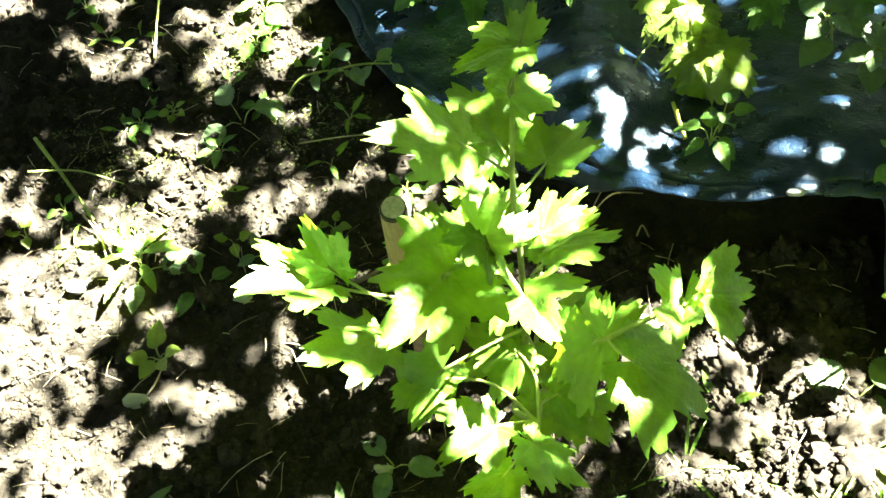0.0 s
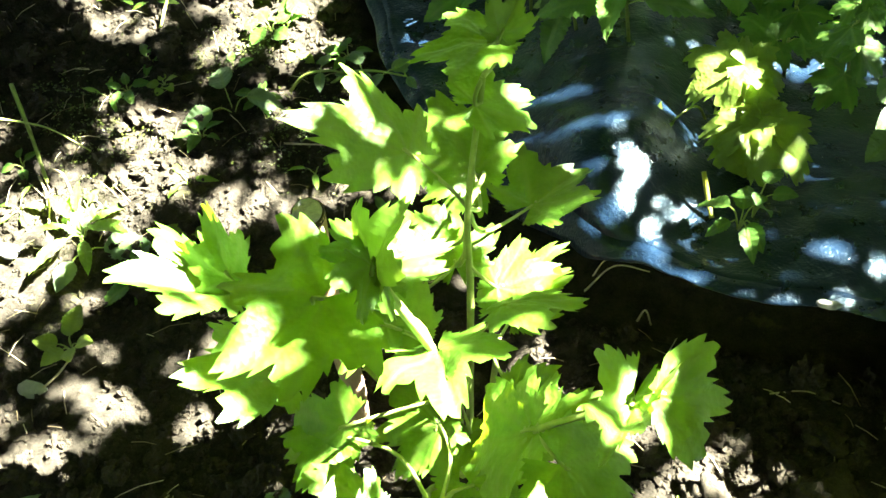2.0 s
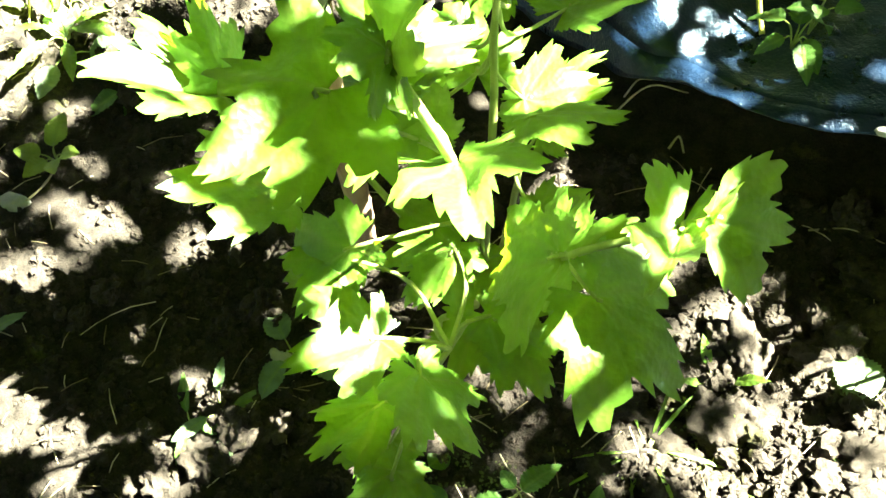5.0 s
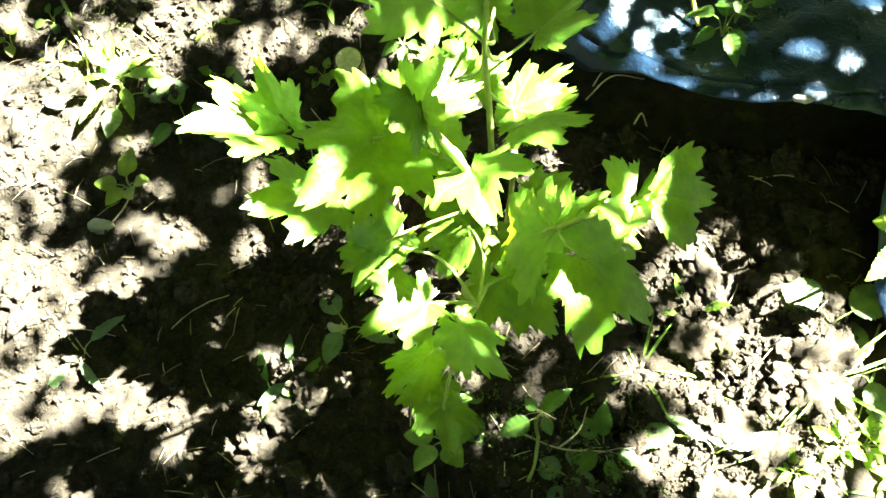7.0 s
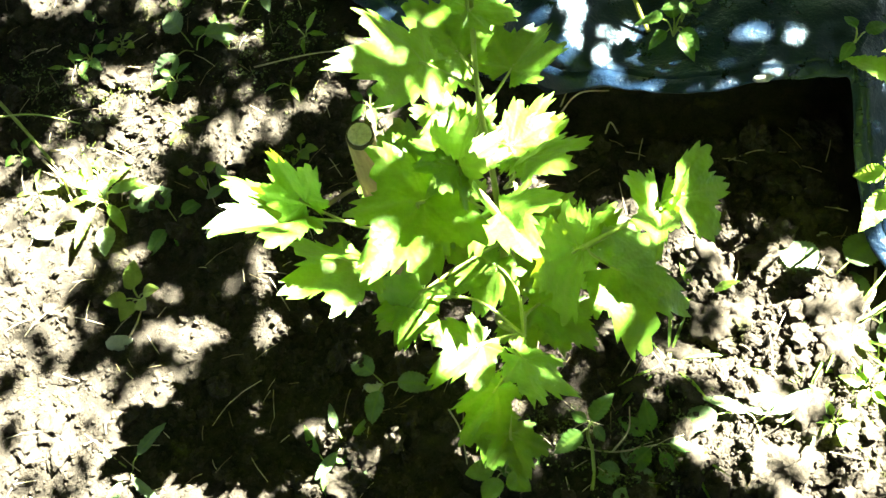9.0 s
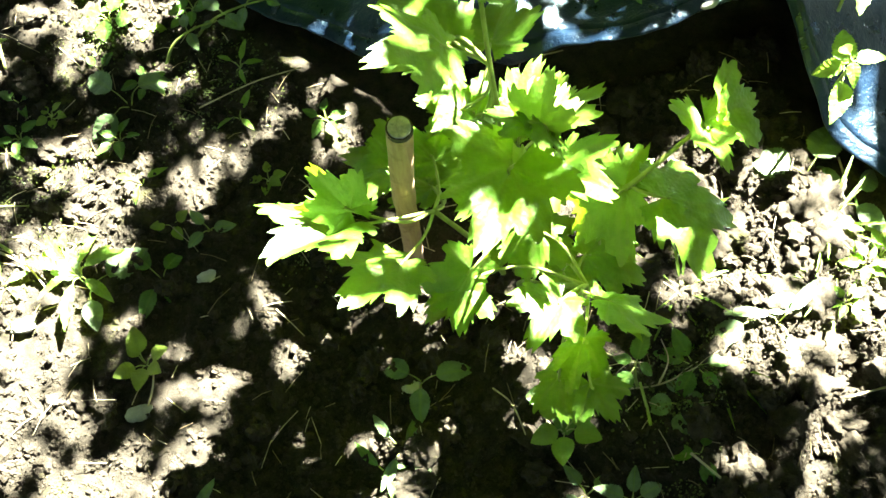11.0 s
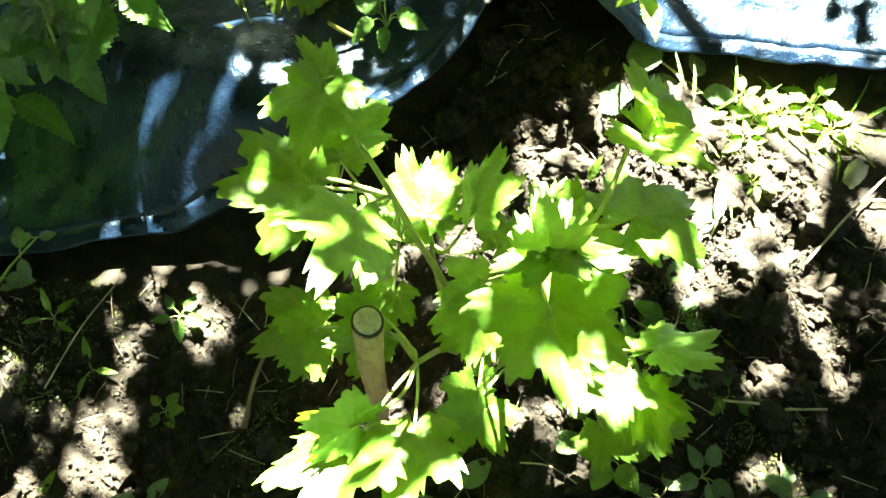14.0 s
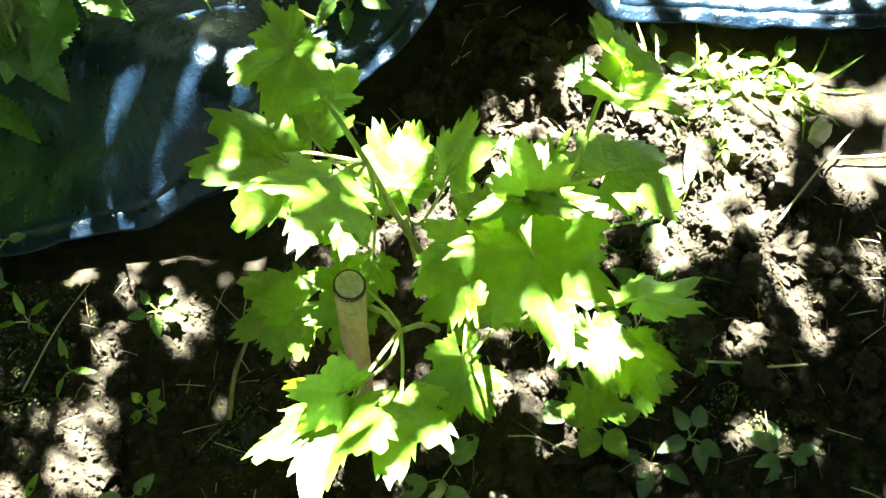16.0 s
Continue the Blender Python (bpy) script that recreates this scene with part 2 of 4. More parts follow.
# ---- ground ----
EDGE = [(-0.42, 1.36, 0.005), (-0.30, 1.15, 0.008), (-0.21, 0.985, 0.01), (-0.15, 0.92, 0.012), (-0.06, 0.83, 0.022), (0.01, 0.78, 0.035), (0.10, 0.714, 0.09), (0.17, 0.69, 0.125), (0.24, 0.664, 0.15), (0.33, 0.664, 0.156), (0.432, 0.667, 0.147), (0.4425, 0.667, 0.145), (0.4465, 0.657, 0.140), (0.447, 0.62, 0.125), (0.447, 0.572, 0.10), (0.465, 0.50, 0.04), (0.50, 0.445, 0.015), (0.535, 0.40, 0.01), (0.56, 0.35, 0.01), (0.61, 0.27, 0.01), (0.66, 0.20, 0.01), (0.78, 0.05, 0.01)]


def under_film(x, y):
    """How far a place lies inside the film's outline, roughly."""
    left = (x + 0.21) * 0.86 + (y - 0.985) * 0.5
    back = max(y - 0.69, (x - 0.47))
    right = (x - 0.56) * 0.82 + (y - 0.35) * 0.57
    return max(min(left, back), right if y < 0.5 else -1)


def ground_height(x, y):
    v = Vector((x, y, 0))
    near = math.exp(-((x / 1.4) ** 2) - (((y - 0.6) / 1.4) ** 2))
    z = 0.028 * noise.noise(v * 4.1) + 0.016 * noise.noise(v * 11.0) * near
    z += near * 0.014 * (0.5 - abs(noise.noise(v * 24.0 + Vector((3, 1, 7))))) - near * 0.005
    z += near * 0.009 * noise.noise(v * 60.0 + Vector((9, 4, 2))) + near * 0.005 * noise.noise(v * 140.0)
    z += 0.085 * math.exp(-(((x - 0.32) / 0.24) ** 2) - (((y - 0.80) / 0.11) ** 2))
    heap = math.exp(-(((x - 0.36) / 0.20) ** 2) - (((y - 0.36) / 0.14) ** 2))
    z += 0.02 * heap + heap * (0.020 * (0.35 - abs(noise.noise(v * 17.0 + Vector((1, 8, 2))))) - 0.014 * abs(noise.noise(v * 38.0)))
    f = under_film(x, y)
    if f > -0.02:
        z = min(z, 0.0) * min(1, max(0, 1 - (f + 0.02) / 0.04)) - 0.02 * min(1, max(0, (f + 0.02) / 0.06)) + 0.06 * math.exp(-(((x - 0.32) / 0.24) ** 2) - (((y - 0.80) / 0.11) ** 2))
    return z


def axis(lo, hi, step, far):
    mid = list(np.arange(lo, hi + 1e-6, step))
    out, d = [], step
    x = hi
    while x < far:
        d *= 1.35
        x += d
        out.append(x)
    back, d, x = [], step, lo
    while x > -far:
        d *= 1.35
        x -= d
        back.append(x)
    return back[::-1] + mid + out


def build_ground():
    xs, ys = axis(-1.0, 0.8, 0.0065, 400), axis(-0.25, 1.5, 0.0065, 400)
    verts = [(x, y, ground_height(x, y)) for y in ys for x in xs]
    n = len(xs)
    faces = [(j * n + i, j * n + i + 1, (j + 1) * n + i + 1, (j + 1) * n + i) for j in range(len(ys) - 1) for i in range(n - 1)]
    ob = part("ground", mesh_of("ground", verts, faces, SOIL))
    return tagged(ob, "dry crumbly brown garden soil with clods and moss", "soil", kind="structure")


build_ground()


def rock_shapes(count, sub, rough, rng):
    shapes = []
    for k in range(count):
        bm = bmesh.new()
        bmesh.ops.create_icosphere(bm, subdivisions=sub, radius=1)
        off = Vector((rng.uniform(0, 90), rng.uniform(0, 90), 0))
        for v in bm.verts:
            c = v.co.copy()
            v.co = c * (1 + rough * noise.noise(c * 1.3 + off) + 0.6 * rough * noise.noise(c * 3.1 + off) - 0.5 * rough * abs(noise.noise(c * 5.0 + off)) + 0.30 * rough * noise.noise(c * 11.0 + off) + 0.16 * rough * noise.noise(c * 23.0 + off))
        shapes.append((np.array([v.co[:] for v in bm.verts]), np.array([[v.index for v in f.verts] for f in bm.faces])))
        bm.free()
    return shapes


def scatter(name, places, shapes, material, rng, flat=0.7):
    """Many clods joined into one mesh of stuff; places: x, y, size."""
    allv, allf, base = [], [], 0
    for x, y, s in places:
        v, f = shapes[rng.randrange(len(shapes))]
        r = Euler((rng.uniform(-0.6, 0.6), rng.uniform(-0.6, 0.6), rng.uniform(0, 6.3))).to_matrix()
        m = np.array(r) @ np.diag([s * rng.uniform(0.8, 1.3), s * rng.uniform(0.7, 1.1), s * flat * rng.uniform(0.8, 1.2)])
        allv.append(v @ m.T + (x, y, ground_height(x, y) + s * flat * 0.35))
        allf.append(f + base)
        base += len(v)
    v, f = np.concatenate(allv), np.concatenate(allf)
    me = bpy.data.meshes.new(name)
    me.vertices.add(len(v))
    me.vertices.foreach_set("co", v.ravel())
    me.loops.add(f.size)
    me.loops.foreach_set("vertex_index", f.ravel())
    me.polygons.add(len(f))
    me.polygons.foreach_set("loop_start", np.arange(0, f.size, 3))
    me.polygons.foreach_set("loop_total", np.full(len(f), 3))
    me.polygons.foreach_set("use_smooth", np.full(len(f), False))
    me.materials.append(material)
    me.update()
    me.validate()
    return part(name, me)


def clod_places(count, lo, hi, rng):
    out = []
    while len(out) < count:
        x, y = rng.uniform(-0.95, 0.75), rng.uniform(-0.2, 1.25)
        if under_film(x, y) > -0.015:
            continue
        heap = math.exp(-(((x - 0.34) / 0.20) ** 2) - (((y - 0.34) / 0.22) ** 2))
        if rng.random() < 0.30 + 0.70 * heap + 0.25 * noise.noise(Vector((x, y, 3)) * 6):
            out.append((x, y, lo + (hi - lo) * rng.random() ** 3))
    return out


rng = random.Random(5)
tagged(scatter("soil_clods", clod_places(1250, 0.004, 0.020, rng), rock_shapes(14, 3, 0.62, rng), CLOD, rng), "lumpy dry grey-brown soil clods on the bed", "soil clods", kind="stuff")
BIG = [mesh_of("clod", v * (1.0, 0.85, 0.7), [tuple(int(i) for i in q) for q in f], CLOD) for v, f in rock_shapes(6, 4, 0.55, rng)]
for k in range(64):
    while True:
        x, y = (rng.gauss(0.33, 0.12), rng.gauss(0.36, 0.14)) if k < 40 else (rng.uniform(-0.8, 0.6), rng.uniform(0.0, 1.1))
        if under_film(x, y) < -0.04 and math.hypot(x - 0.03, y - 0.47) > 0.08 and math.hypot(x + 0.09, y - 0.505) > 0.05:
            break
    s = rng.uniform(0.016, 0.030) if k < 40 else rng.uniform(0.012, 0.022)
    clod = part("soil_clod", rng.choice(BIG), None, "", pose(x, y, ground_height(x, y) + 0.12 * s, rng.uniform(-25, 25), rng.uniform(-25, 25), rng.uniform(0, 360)) @ Matrix.Diagonal((s * rng.uniform(0.8, 1.4), s * rng.uniform(0.8, 1.1), s * rng.uniform(0.7, 1.0), 1)))
    tagged(clod, "large craggy grey-brown soil clod on the bed", "soil clod", "large soil clods")
SMALL = [mesh_of("clod", v * (1.0, 0.9, 0.75), [tuple(int(i) for i in q) for q in f], CLOD, False) for v, f in rock_shapes(8, 3, 0.6, rng)]
for x, y, s in [p for p in clod_places(420, 0.008, 0.016, rng) if math.hypot(p[0] - 0.03, p[1] - 0.47) > 0.06][:190]:
    clod = part("soil_clod", rng.choice(SMALL), None, "", pose(x, y, ground_height(x, y) + 0.25 * s, rng.uniform(-35, 35), rng.uniform(-35, 35), rng.uniform(0, 360)) @ Matrix.Diagonal((s * rng.uniform(0.8, 1.4), s * rng.uniform(0.8, 1.1), s * rng.uniform(0.7, 1.0), 1)))
    tagged(clod, "small crumbly grey-brown soil clod on the bed", "soil clod", "small soil clods")
tagged(scatter("soil_crumbs", clod_places(13000, 0.0018, 0.0075, rng), rock_shapes(10, 2, 0.7, rng), CLOD, rng), "fine dry soil crumbs scattered over the bed", "soil crumbs", kind="stuff")
tagged(scatter("soil_grains", clod_places(26000, 0.0012, 0.0042, rng), rock_shapes(12, 1, 0.9, rng), CLOD, rng), "coarse dry soil grains strewn between the clods", "soil grains", kind="stuff")


# ---- black film ----
def film_height(x, y, z0, v):
    p = Vector((x, y, 0))
    flat = math.exp(-(((x - 0.14) / 0.12) ** 2)) * min(1.0, v / 0.05)
    z0 += (0.133 - 0.25 * (x - 0.15) - z0) * flat
    z = z0 * math.exp(-((v / 0.34) ** 2)) + 0.018
    z += 0.030 * math.exp(-(((x - 0.13) / 0.11) ** 2) - ((y - 0.86) / 0.07) ** 2)
    z += 0.010 * noise.noise(p * 7.0) * min(1, v * 8 + 0.3) + 0.004 * noise.noise(Vector((x * 6 + y * 9, y * 24 - x * 10, 1.0))) + 0.004 * abs(noise.noise(Vector((x * 22 + y * 14, y * 9 - x * 12, 5.0)))) + 0.0035 * noise.noise(p * 38.0)
    return max(z, ground_height(x, y) + 0.006)


def build_film():
    line = bezier(EDGE, 260)
    n, rows = len(line), [0, 0.004, 0.012, 0.02] + list(np.arange(0.03, 0.7, 0.011)) + [0.75, 0.85, 1.0, 1.3, 1.7]
    verts = []
    for v in rows:
        for i, c in enumerate(line):
            u = i / (n - 1)
            a = radians(42 + 22 * math.sin(u * 3.1)) if u < 0.45 else radians(64 - 60 * (u - 0.45) / 0.55)
            wob = 0.006 * noise.noise(c * 17) * (1 if v < 0.05 else 0)
            x, y = c.x + math.cos(a) * (v + wob), c.y + math.sin(a) * (v + wob)
            z = film_height(x, y, c.z, v)
            if v < 0.02:
                z -= 0.012 * (1 - v / 0.02) * (0.6 + noise.noise(c * 9))
            verts.append((x, y, z))
    film = thing("mulch_film", "wrinkled black plastic mulch film laid over the soil", "plastic film")
    for name, lo, hi, label in (("sheet", 3, len(rows) - 1, ""), ("turned_edge", 0, 3, "turned-down edge of the film")):
        faces = [(j * n + i, j * n + i + 1, (j + 1) * n + i + 1, (j + 1) * n + i) for j in range(hi - lo) for i in range(n - 1)]
        ob = part(name, mesh_of(name, verts[lo * n : (hi + 1) * n], faces, FILM), film, label)
        mod = ob.modifiers.new("thickness", "SOLIDIFY")
        mod.thickness, mod.offset = 0.0012, -1


build_film()


# ---- wooden stake ----
def build_stake():
    top, foot = Vector((-0.066, 0.505, 0.437)), Vector((-0.098, 0.504, -0.03))
    st = thing("wooden_stake", "sawn-off round wooden stake, grey weathered top, in soil", "stake", foot)
    axis_dir = (top - foot).normalized()
    body = tube([(0, 0, 0), (foot.lerp(top, 0.35) - foot) + Vector((0.003, 0.002, 0)), (foot.lerp(top, 0.7) - foot) - Vector((0.002, 0, 0)), top - foot], 0.0112, 0.0126, BARK, "shaft", 30, 20, 0.10)
    part("shaft", body, st, "tan weathered wooden shaft")
    q = axis_dir.to_track_quat("Z", "Y").to_matrix().to_4x4()
    for name, r0, r1, z0, z1, mat, label in (("bark_rim", 0.0132, 0.0128, -0.004, 0.0012, RIM, "dark bark rim"), ("cut_top", 0.0116, 0.0110, -0.002, 0.0026, CUT, "grey sawn end grain")):
        bm = bmesh.new()
        ring = []
        for r, z in ((r0, z0), (r1, z1)):
            ring.append([bm.verts.new((r * (1 + 0.05 * noise.noise(Vector((math.cos(a) * 2, math.sin(a) * 2, 4)))) * math.cos(a), r * 0.96 * math.sin(a), z + 0.0009 * noise.noise(Vector((math.cos(a) * 3, math.sin(a) * 3, 1))))) for a in np.linspace(0, 2 * math.pi, 28, endpoint=False)])
        for k in range(28):
            bm.faces.new((ring[0][k], ring[0][(k + 1) % 28], ring[1][(k + 1) % 28], ring[1][k]))
        bm.faces.new(ring[1])
        me = bpy.data.meshes.new(name)
        bm.to_mesh(me)
        bm.free()
        me.materials.append(mat)
        part(name, me, st, label, Matrix.Translation(top - foot) @ q)


build_stake()

# ---- currant bush ----
bush = thing("currant_bush", "young blackcurrant bush with lobed bright green leaves in soil", "bush", (0.03, 0.47, -0.005))
ROOT = Vector(bush.location)
NODES = {
    "core": Vector((0.050, 0.428, 0.412)),
    "crown": Vector((0.032, 0.408, 0.552)),
    "mast": Vector((0.037, 0.560, 0.395)),
    "top": Vector((0.042, 0.606, 0.495)),
    "left": Vector((-0.055, 0.470, 0.310)),
    "front": Vector((0.062, 0.350, 0.300)),
    "right": Vector((0.126, 0.414, 0.356)),
    "back": Vector((0.060, 0.540, 0.220)),
    "low": Vector((0.046, 0.453, 0.280)),
    "fork": Vector((0.181, 0.422, 0.412)),
}


def limb(points, r0, r1, mat, label=""):
    part("stem", tube([Vector(p) - ROOT for p in points], r0, r1, mat, "stem", 22, 9, 0.16), bush, label)


limb([(0.030, 0.470, -0.01), (0.036, 0.470, 0.12), (0.046, 0.455, 0.27), NODES["core"], NODES["crown"]], 0.0058, 0.0028, STEM, "pale green main stem")
limb([(0.034, 0.478, -0.01), (0.040, 0.500, 0.16), (0.039, 0.538, 0.30), NODES["mast"], NODES["top"]], 0.0042, 0.0022, STEM, "upright green stem")
limb([(0.022, 0.470, -0.01), (-0.005, 0.478, 0.12), NODES["left"]], 0.0040, 0.0026, STEM)
limb([(0.030, 0.462, -0.01), (0.028, 0.425, 0.12), (0.036, 0.385, 0.22), NODES["front"]], 0.0048, 0.0026, STEM)
limb([(0.040, 0.468, -0.01), (0.085, 0.450, 0.17), NODES["right"], NODES["fork"]], 0.0044, 0.0020, STEM)
limb([(0.036, 0.478, -0.01), (0.050, 0.520, 0.10), NODES["back"]], 0.0040, 0.0024, STEM)
SEED = [100]


def currant(place, heading, pitch, roll, length, width, node, droop=0.18, fold=0.10, mat=None, basal=0.9):
    """One leaf: blade with its stalk, hung from a node of the bush."""
    SEED[0] += 1
    place = Vector(place)
    m = Matrix.Translation(place - ROOT) @ turn(heading, pitch, roll)
    leaf = part("leaf", currant_blade(length * 1.05, width, droop, fold, SEED[0], mat or CURRANT, 0.018, basal), bush, "", m)
    start, back = NODES[node] - ROOT, m.to_3x3() @ Vector((0, -1, 0))
    end = place - ROOT
    gap = (end - start).length
    mid = start.lerp(end, 0.5) + Vector((0, 0, -0.06)) * gap + back * gap * 0.15
    inv = m.inverted()
    part("petiole", tube([inv @ start, inv @ mid, inv @ end, inv @ (end - back * 0.006)], 0.0019, 0.0012, PETIOLE, "petiole", 14, 7), leaf)
    return leaf


currant((0.198, 0.416, 0.456), -70, -28, 28, 0.062, 0.85, "fork", droop=0.11, fold=0.20, basal=0.4)
currant((0.185, 0.414, 0.443), 171, 21, 10, 0.070, 0.40, "fork", droop=-0.28, fold=0.35, basal=1.42)
currant((0.147, 0.387, 0.370), -106, -16, -6, 0.082, 0.98, "right", droop=0.30, fold=-0.15)
currant((0.055, 0.423, 0.428), -150, 34, 3, 0.068, 0.90, "core", droop=0.08, fold=0.36)
currant((0.032, 0.408, 0.561), -164, 4, -55, 0.036, 0.95, "crown", droop=0.13, fold=-0.05)
currant((0.030, 0.415, 0.551), -46, -20, 4, 0.048, 0.62, "crown", droop=-0.06, fold=0.21, mat=YOUNG)
currant((0.028, 0.414, 0.552), -44, 58, -3, 0.048, 0.80, "crown", droop=0.14, fold=0.35, mat=YOUNG)
currant((0.029, 0.413, 0.554), 45, 3, 19, 0.040, 0.85, "crown", droop=0.15)
currant((0.002, 0.395, 0.535), 139, 0, -4, 0.073, 0.84, "core", droop=0.03, fold=0.08, basal=1.45)
currant((-0.132, 0.472, 0.372), 36, 44, -40, 0.062, 0.88, "left", droop=0.0, fold=0.19)
currant((-0.150, 0.467, 0.352), 108, 40, 28, 0.083, 1.03, "left", droop=0.20, fold=0.36)
currant((-0.103, 0.439, 0.276), 113, 34, 19, 0.080, 0.98, "left", droop=0.14)
currant((-0.037, 0.414, 0.263), 122, -34, -40, 0.085, 0.66, "low", droop=0.22, fold=-0.25)
currant((0.026, 0.330, 0.355), 128, 26, 2, 0.064, 0.86, "front", fold=0.40, basal=0.75)
currant((0.036, 0.294, 0.334), 144, 13, 18, 0.055, 0.75, "front")
currant((0.061, 0.310, 0.378), -120, -12, -50, 0.057, 1.20, "front", droop=0.04, fold=-0.12)
currant((0.077, 0.389, 0.268), -110, -6, 26, 0.054, 0.80, "front")
currant((0.116, 0.413, 0.351), 104, -50, 0, 0.085, 0.95, "right")
currant((0.032, 0.448, 0.240), 118, -17, -12, 0.064, 0.97, "core")
currant((0.121, 0.425, 0.317), 6, 11, -50, 0.050, 1.15, "right", droop=0.19, fold=-0.12)
currant((0.079, 0.502, 0.354), -73, 21, -34, 0.060, 0.78, "back")
currant((0.061, 0.543, 0.284), -29, 16, -40, 0.073, 0.88, "back", fold=0.13)
currant((-0.004, 0.561, 0.453), 108, 44, -14, 0.100, 0.72, "mast", droop=0.14, fold=0.07)
currant((0.017, 0.638, 0.333), 45, 12, -8, 0.084, 0.97, "mast")
currant((0.065, 0.650, 0.273), -30, 9, -19, 0.068, 1.20, "mast", droop=0.21, fold=0.37)
currant((0.003, 0.668, 0.275), 162, -17, -8, 0.044, 0.97, "mast")
currant((0.048, 0.627, 0.515), 106, 1, 13, 0.060, 0.96, "top", droop=0.14)
currant((0.039, 0.593, 0.479), -40, -12, 12, 0.053, 0.95, "top")
currant((0.050, 0.627, 0.515), -24, 42, 21, 0.034, 0.75, "top", fold=0.6, mat=YOUNG)
currant((-0.061, 0.586, 0.175), 55, 0, -0, 0.086, 0.85, "left")
# smaller leaves low inside the bush
currant((-0.045, 0.520, 0.250), 40, -5, 0, 0.056, 0.95, "left")
currant((0.006, 0.447, 0.403), 112, -9, 13, 0.054, 0.89, "core", droop=0.15)
currant((0.055, 0.455, 0.200), -150, 0, 0, 0.050, 0.95, "core")
currant((0.095, 0.440, 0.300), -70, -8, 5, 0.052, 0.95, "right")
currant((0.060, 0.590, 0.170), -20, 4, 0, 0.056, 0.95, "back")
currant((0.020, 0.300, 0.170), 170, 0, 8, 0.050, 0.95, "front")
currant((0.040, 0.270, 0.235), -165, -12, 0, 0.048, 0.9, "front")
currant((0.020, 0.560, 0.300), 20, 8, 0, 0.058, 0.95, "mast")
currant((-0.038, 0.525, 0.305), 20, 14, -6, 0.046, 0.90, "left")
currant((0.004, 0.560, 0.325), 60, 10, 0, 0.050, 0.95, "mast")
currant((-0.010, 0.530, 0.285), 110, -4, 8, 0.044, 0.95, "mast")
currant((0.040, 0.430, 0.270), 150, -10, 4, 0.052, 0.95, "front")
currant((0.060, 0.545, 0.305), -60, 16, -12, 0.058, 0.95, "mast", fold=0.2)
currant((0.025, 0.455, 0.385), 60, 12, -10, 0.044, 0.90, "core", mat=YOUNG)
currant((0.088, 0.480, 0.255), -100, -12, 6, 0.052, 0.95, "back")
currant((0.135, 0.452, 0.285), -80, -8, -6, 0.048, 0.95, "right")
currant((-0.070, 0.580, 0.205), 75, -4, 6, 0.060, 0.95, "left")
currant((-0.050, 0.410, 0.245), 160, -8, -6, 0.052, 0.95, "front")
currant((0.060, 0.400, 0.205), 175, -6, 0, 0.050, 0.95, "front")
currant((0.095, 0.385, 0.255), -130, -14, 6, 0.050, 0.95, "right")


# ---- unseen tree added to shade the bed ----
# Where the crown lets the sun through and where it is closed, as ellipses on the bed below it.
OPEN_LEFT = [
    (-0.6, 0.38, 0.1, 0.035), (-0.53, 0.268, 0.13, 0.1), (-0.39, 0.222, 0.065, 0.05), (-0.615, 0.5, 0.075, 0.1), (-0.425, 0.352, 0.03, 0.014), (-0.72, 0.4, 0.14, 0.16),
    (-0.403, 0.459, 0.045, 0.012), (-0.358, 0.45, 0.03, 0.01), (-0.424, 0.52, 0.018, 0.01), (-0.468, 0.31, 0.042, 0.032), (-0.418, 0.376, 0.042, 0.028), (-0.452, 0.348, 0.03, 0.024),
    (-0.414, 0.13, 0.028, 0.018), (-0.393, 0.112, 0.01, 0.012),
]
OPEN_BACK = [
    (-0.62, 0.6, 0.11, 0.1), (0.085, 0.613, 0.045, 0.035), (-0.61, 1.005, 0.06, 0.025), (-0.69, 1.04, 0.03, 0.02), (-0.45, 1.055, 0.04, 0.02), (-0.44, 1.0, 0.03, 0.02),
    (-0.35, 1.03, 0.035, 0.03), (-0.5, 0.83, 0.05, 0.035), (-0.47, 0.745, 0.04, 0.045), (-0.54, 0.72, 0.04, 0.04), (-0.335, 0.737, 0.03, 0.022), (-0.206, 0.787, 0.026, 0.014),
    (-0.14, 0.877, 0.025, 0.01), (-0.134, 0.81, 0.018, 0.014), (-0.284, 0.767, 0.016, 0.008), (-0.35, 0.92, 0.03, 0.012), (-0.459, 0.678, 0.02, 0.013), (-0.469, 0.58, 0.014, 0.012),
]
OPEN_FILM = [(-0.18, 1.05, 0.04, 0.03), (-0.05, 1.0, 0.03, 0.025)]
OPEN_BUSH = [
    (-0.289, 0.542, 0.02, 0.013), (-0.228, 0.232, 0.05, 0.026), (-0.3, 0.245, 0.03, 0.018), (-0.202, 0.277, 0.018, 0.02), (-0.057, 0.278, 0.022, 0.014), (-0.206, 0.321, 0.02, 0.02),
    (-0.148, 0.428, 0.022, 0.01), (-0.13, 0.304, 0.02, 0.013), (0.075, 0.417, 0.05, 0.012), (-0.266, 0.431, 0.02, 0.008), (-0.275, 0.52, 0.02, 0.012), (0.1, 0.1, 0.02, 0.01),
    (-0.252, 0.447, 0.028, 0.022), (-0.125, 0.462, 0.045, 0.026), (-0.264, 0.234, 0.01, 0.01), (-0.232, 0.213, 0.012, 0.009), (-0.135, 0.242, 0.007, 0.014), (-0.144, 0.281, 0.013, 0.013),
    (-0.235, 0.176, 0.036, 0.02), (-0.19, 0.5, 0.03, 0.02), (-0.29, 0.375, 0.016, 0.014),
]
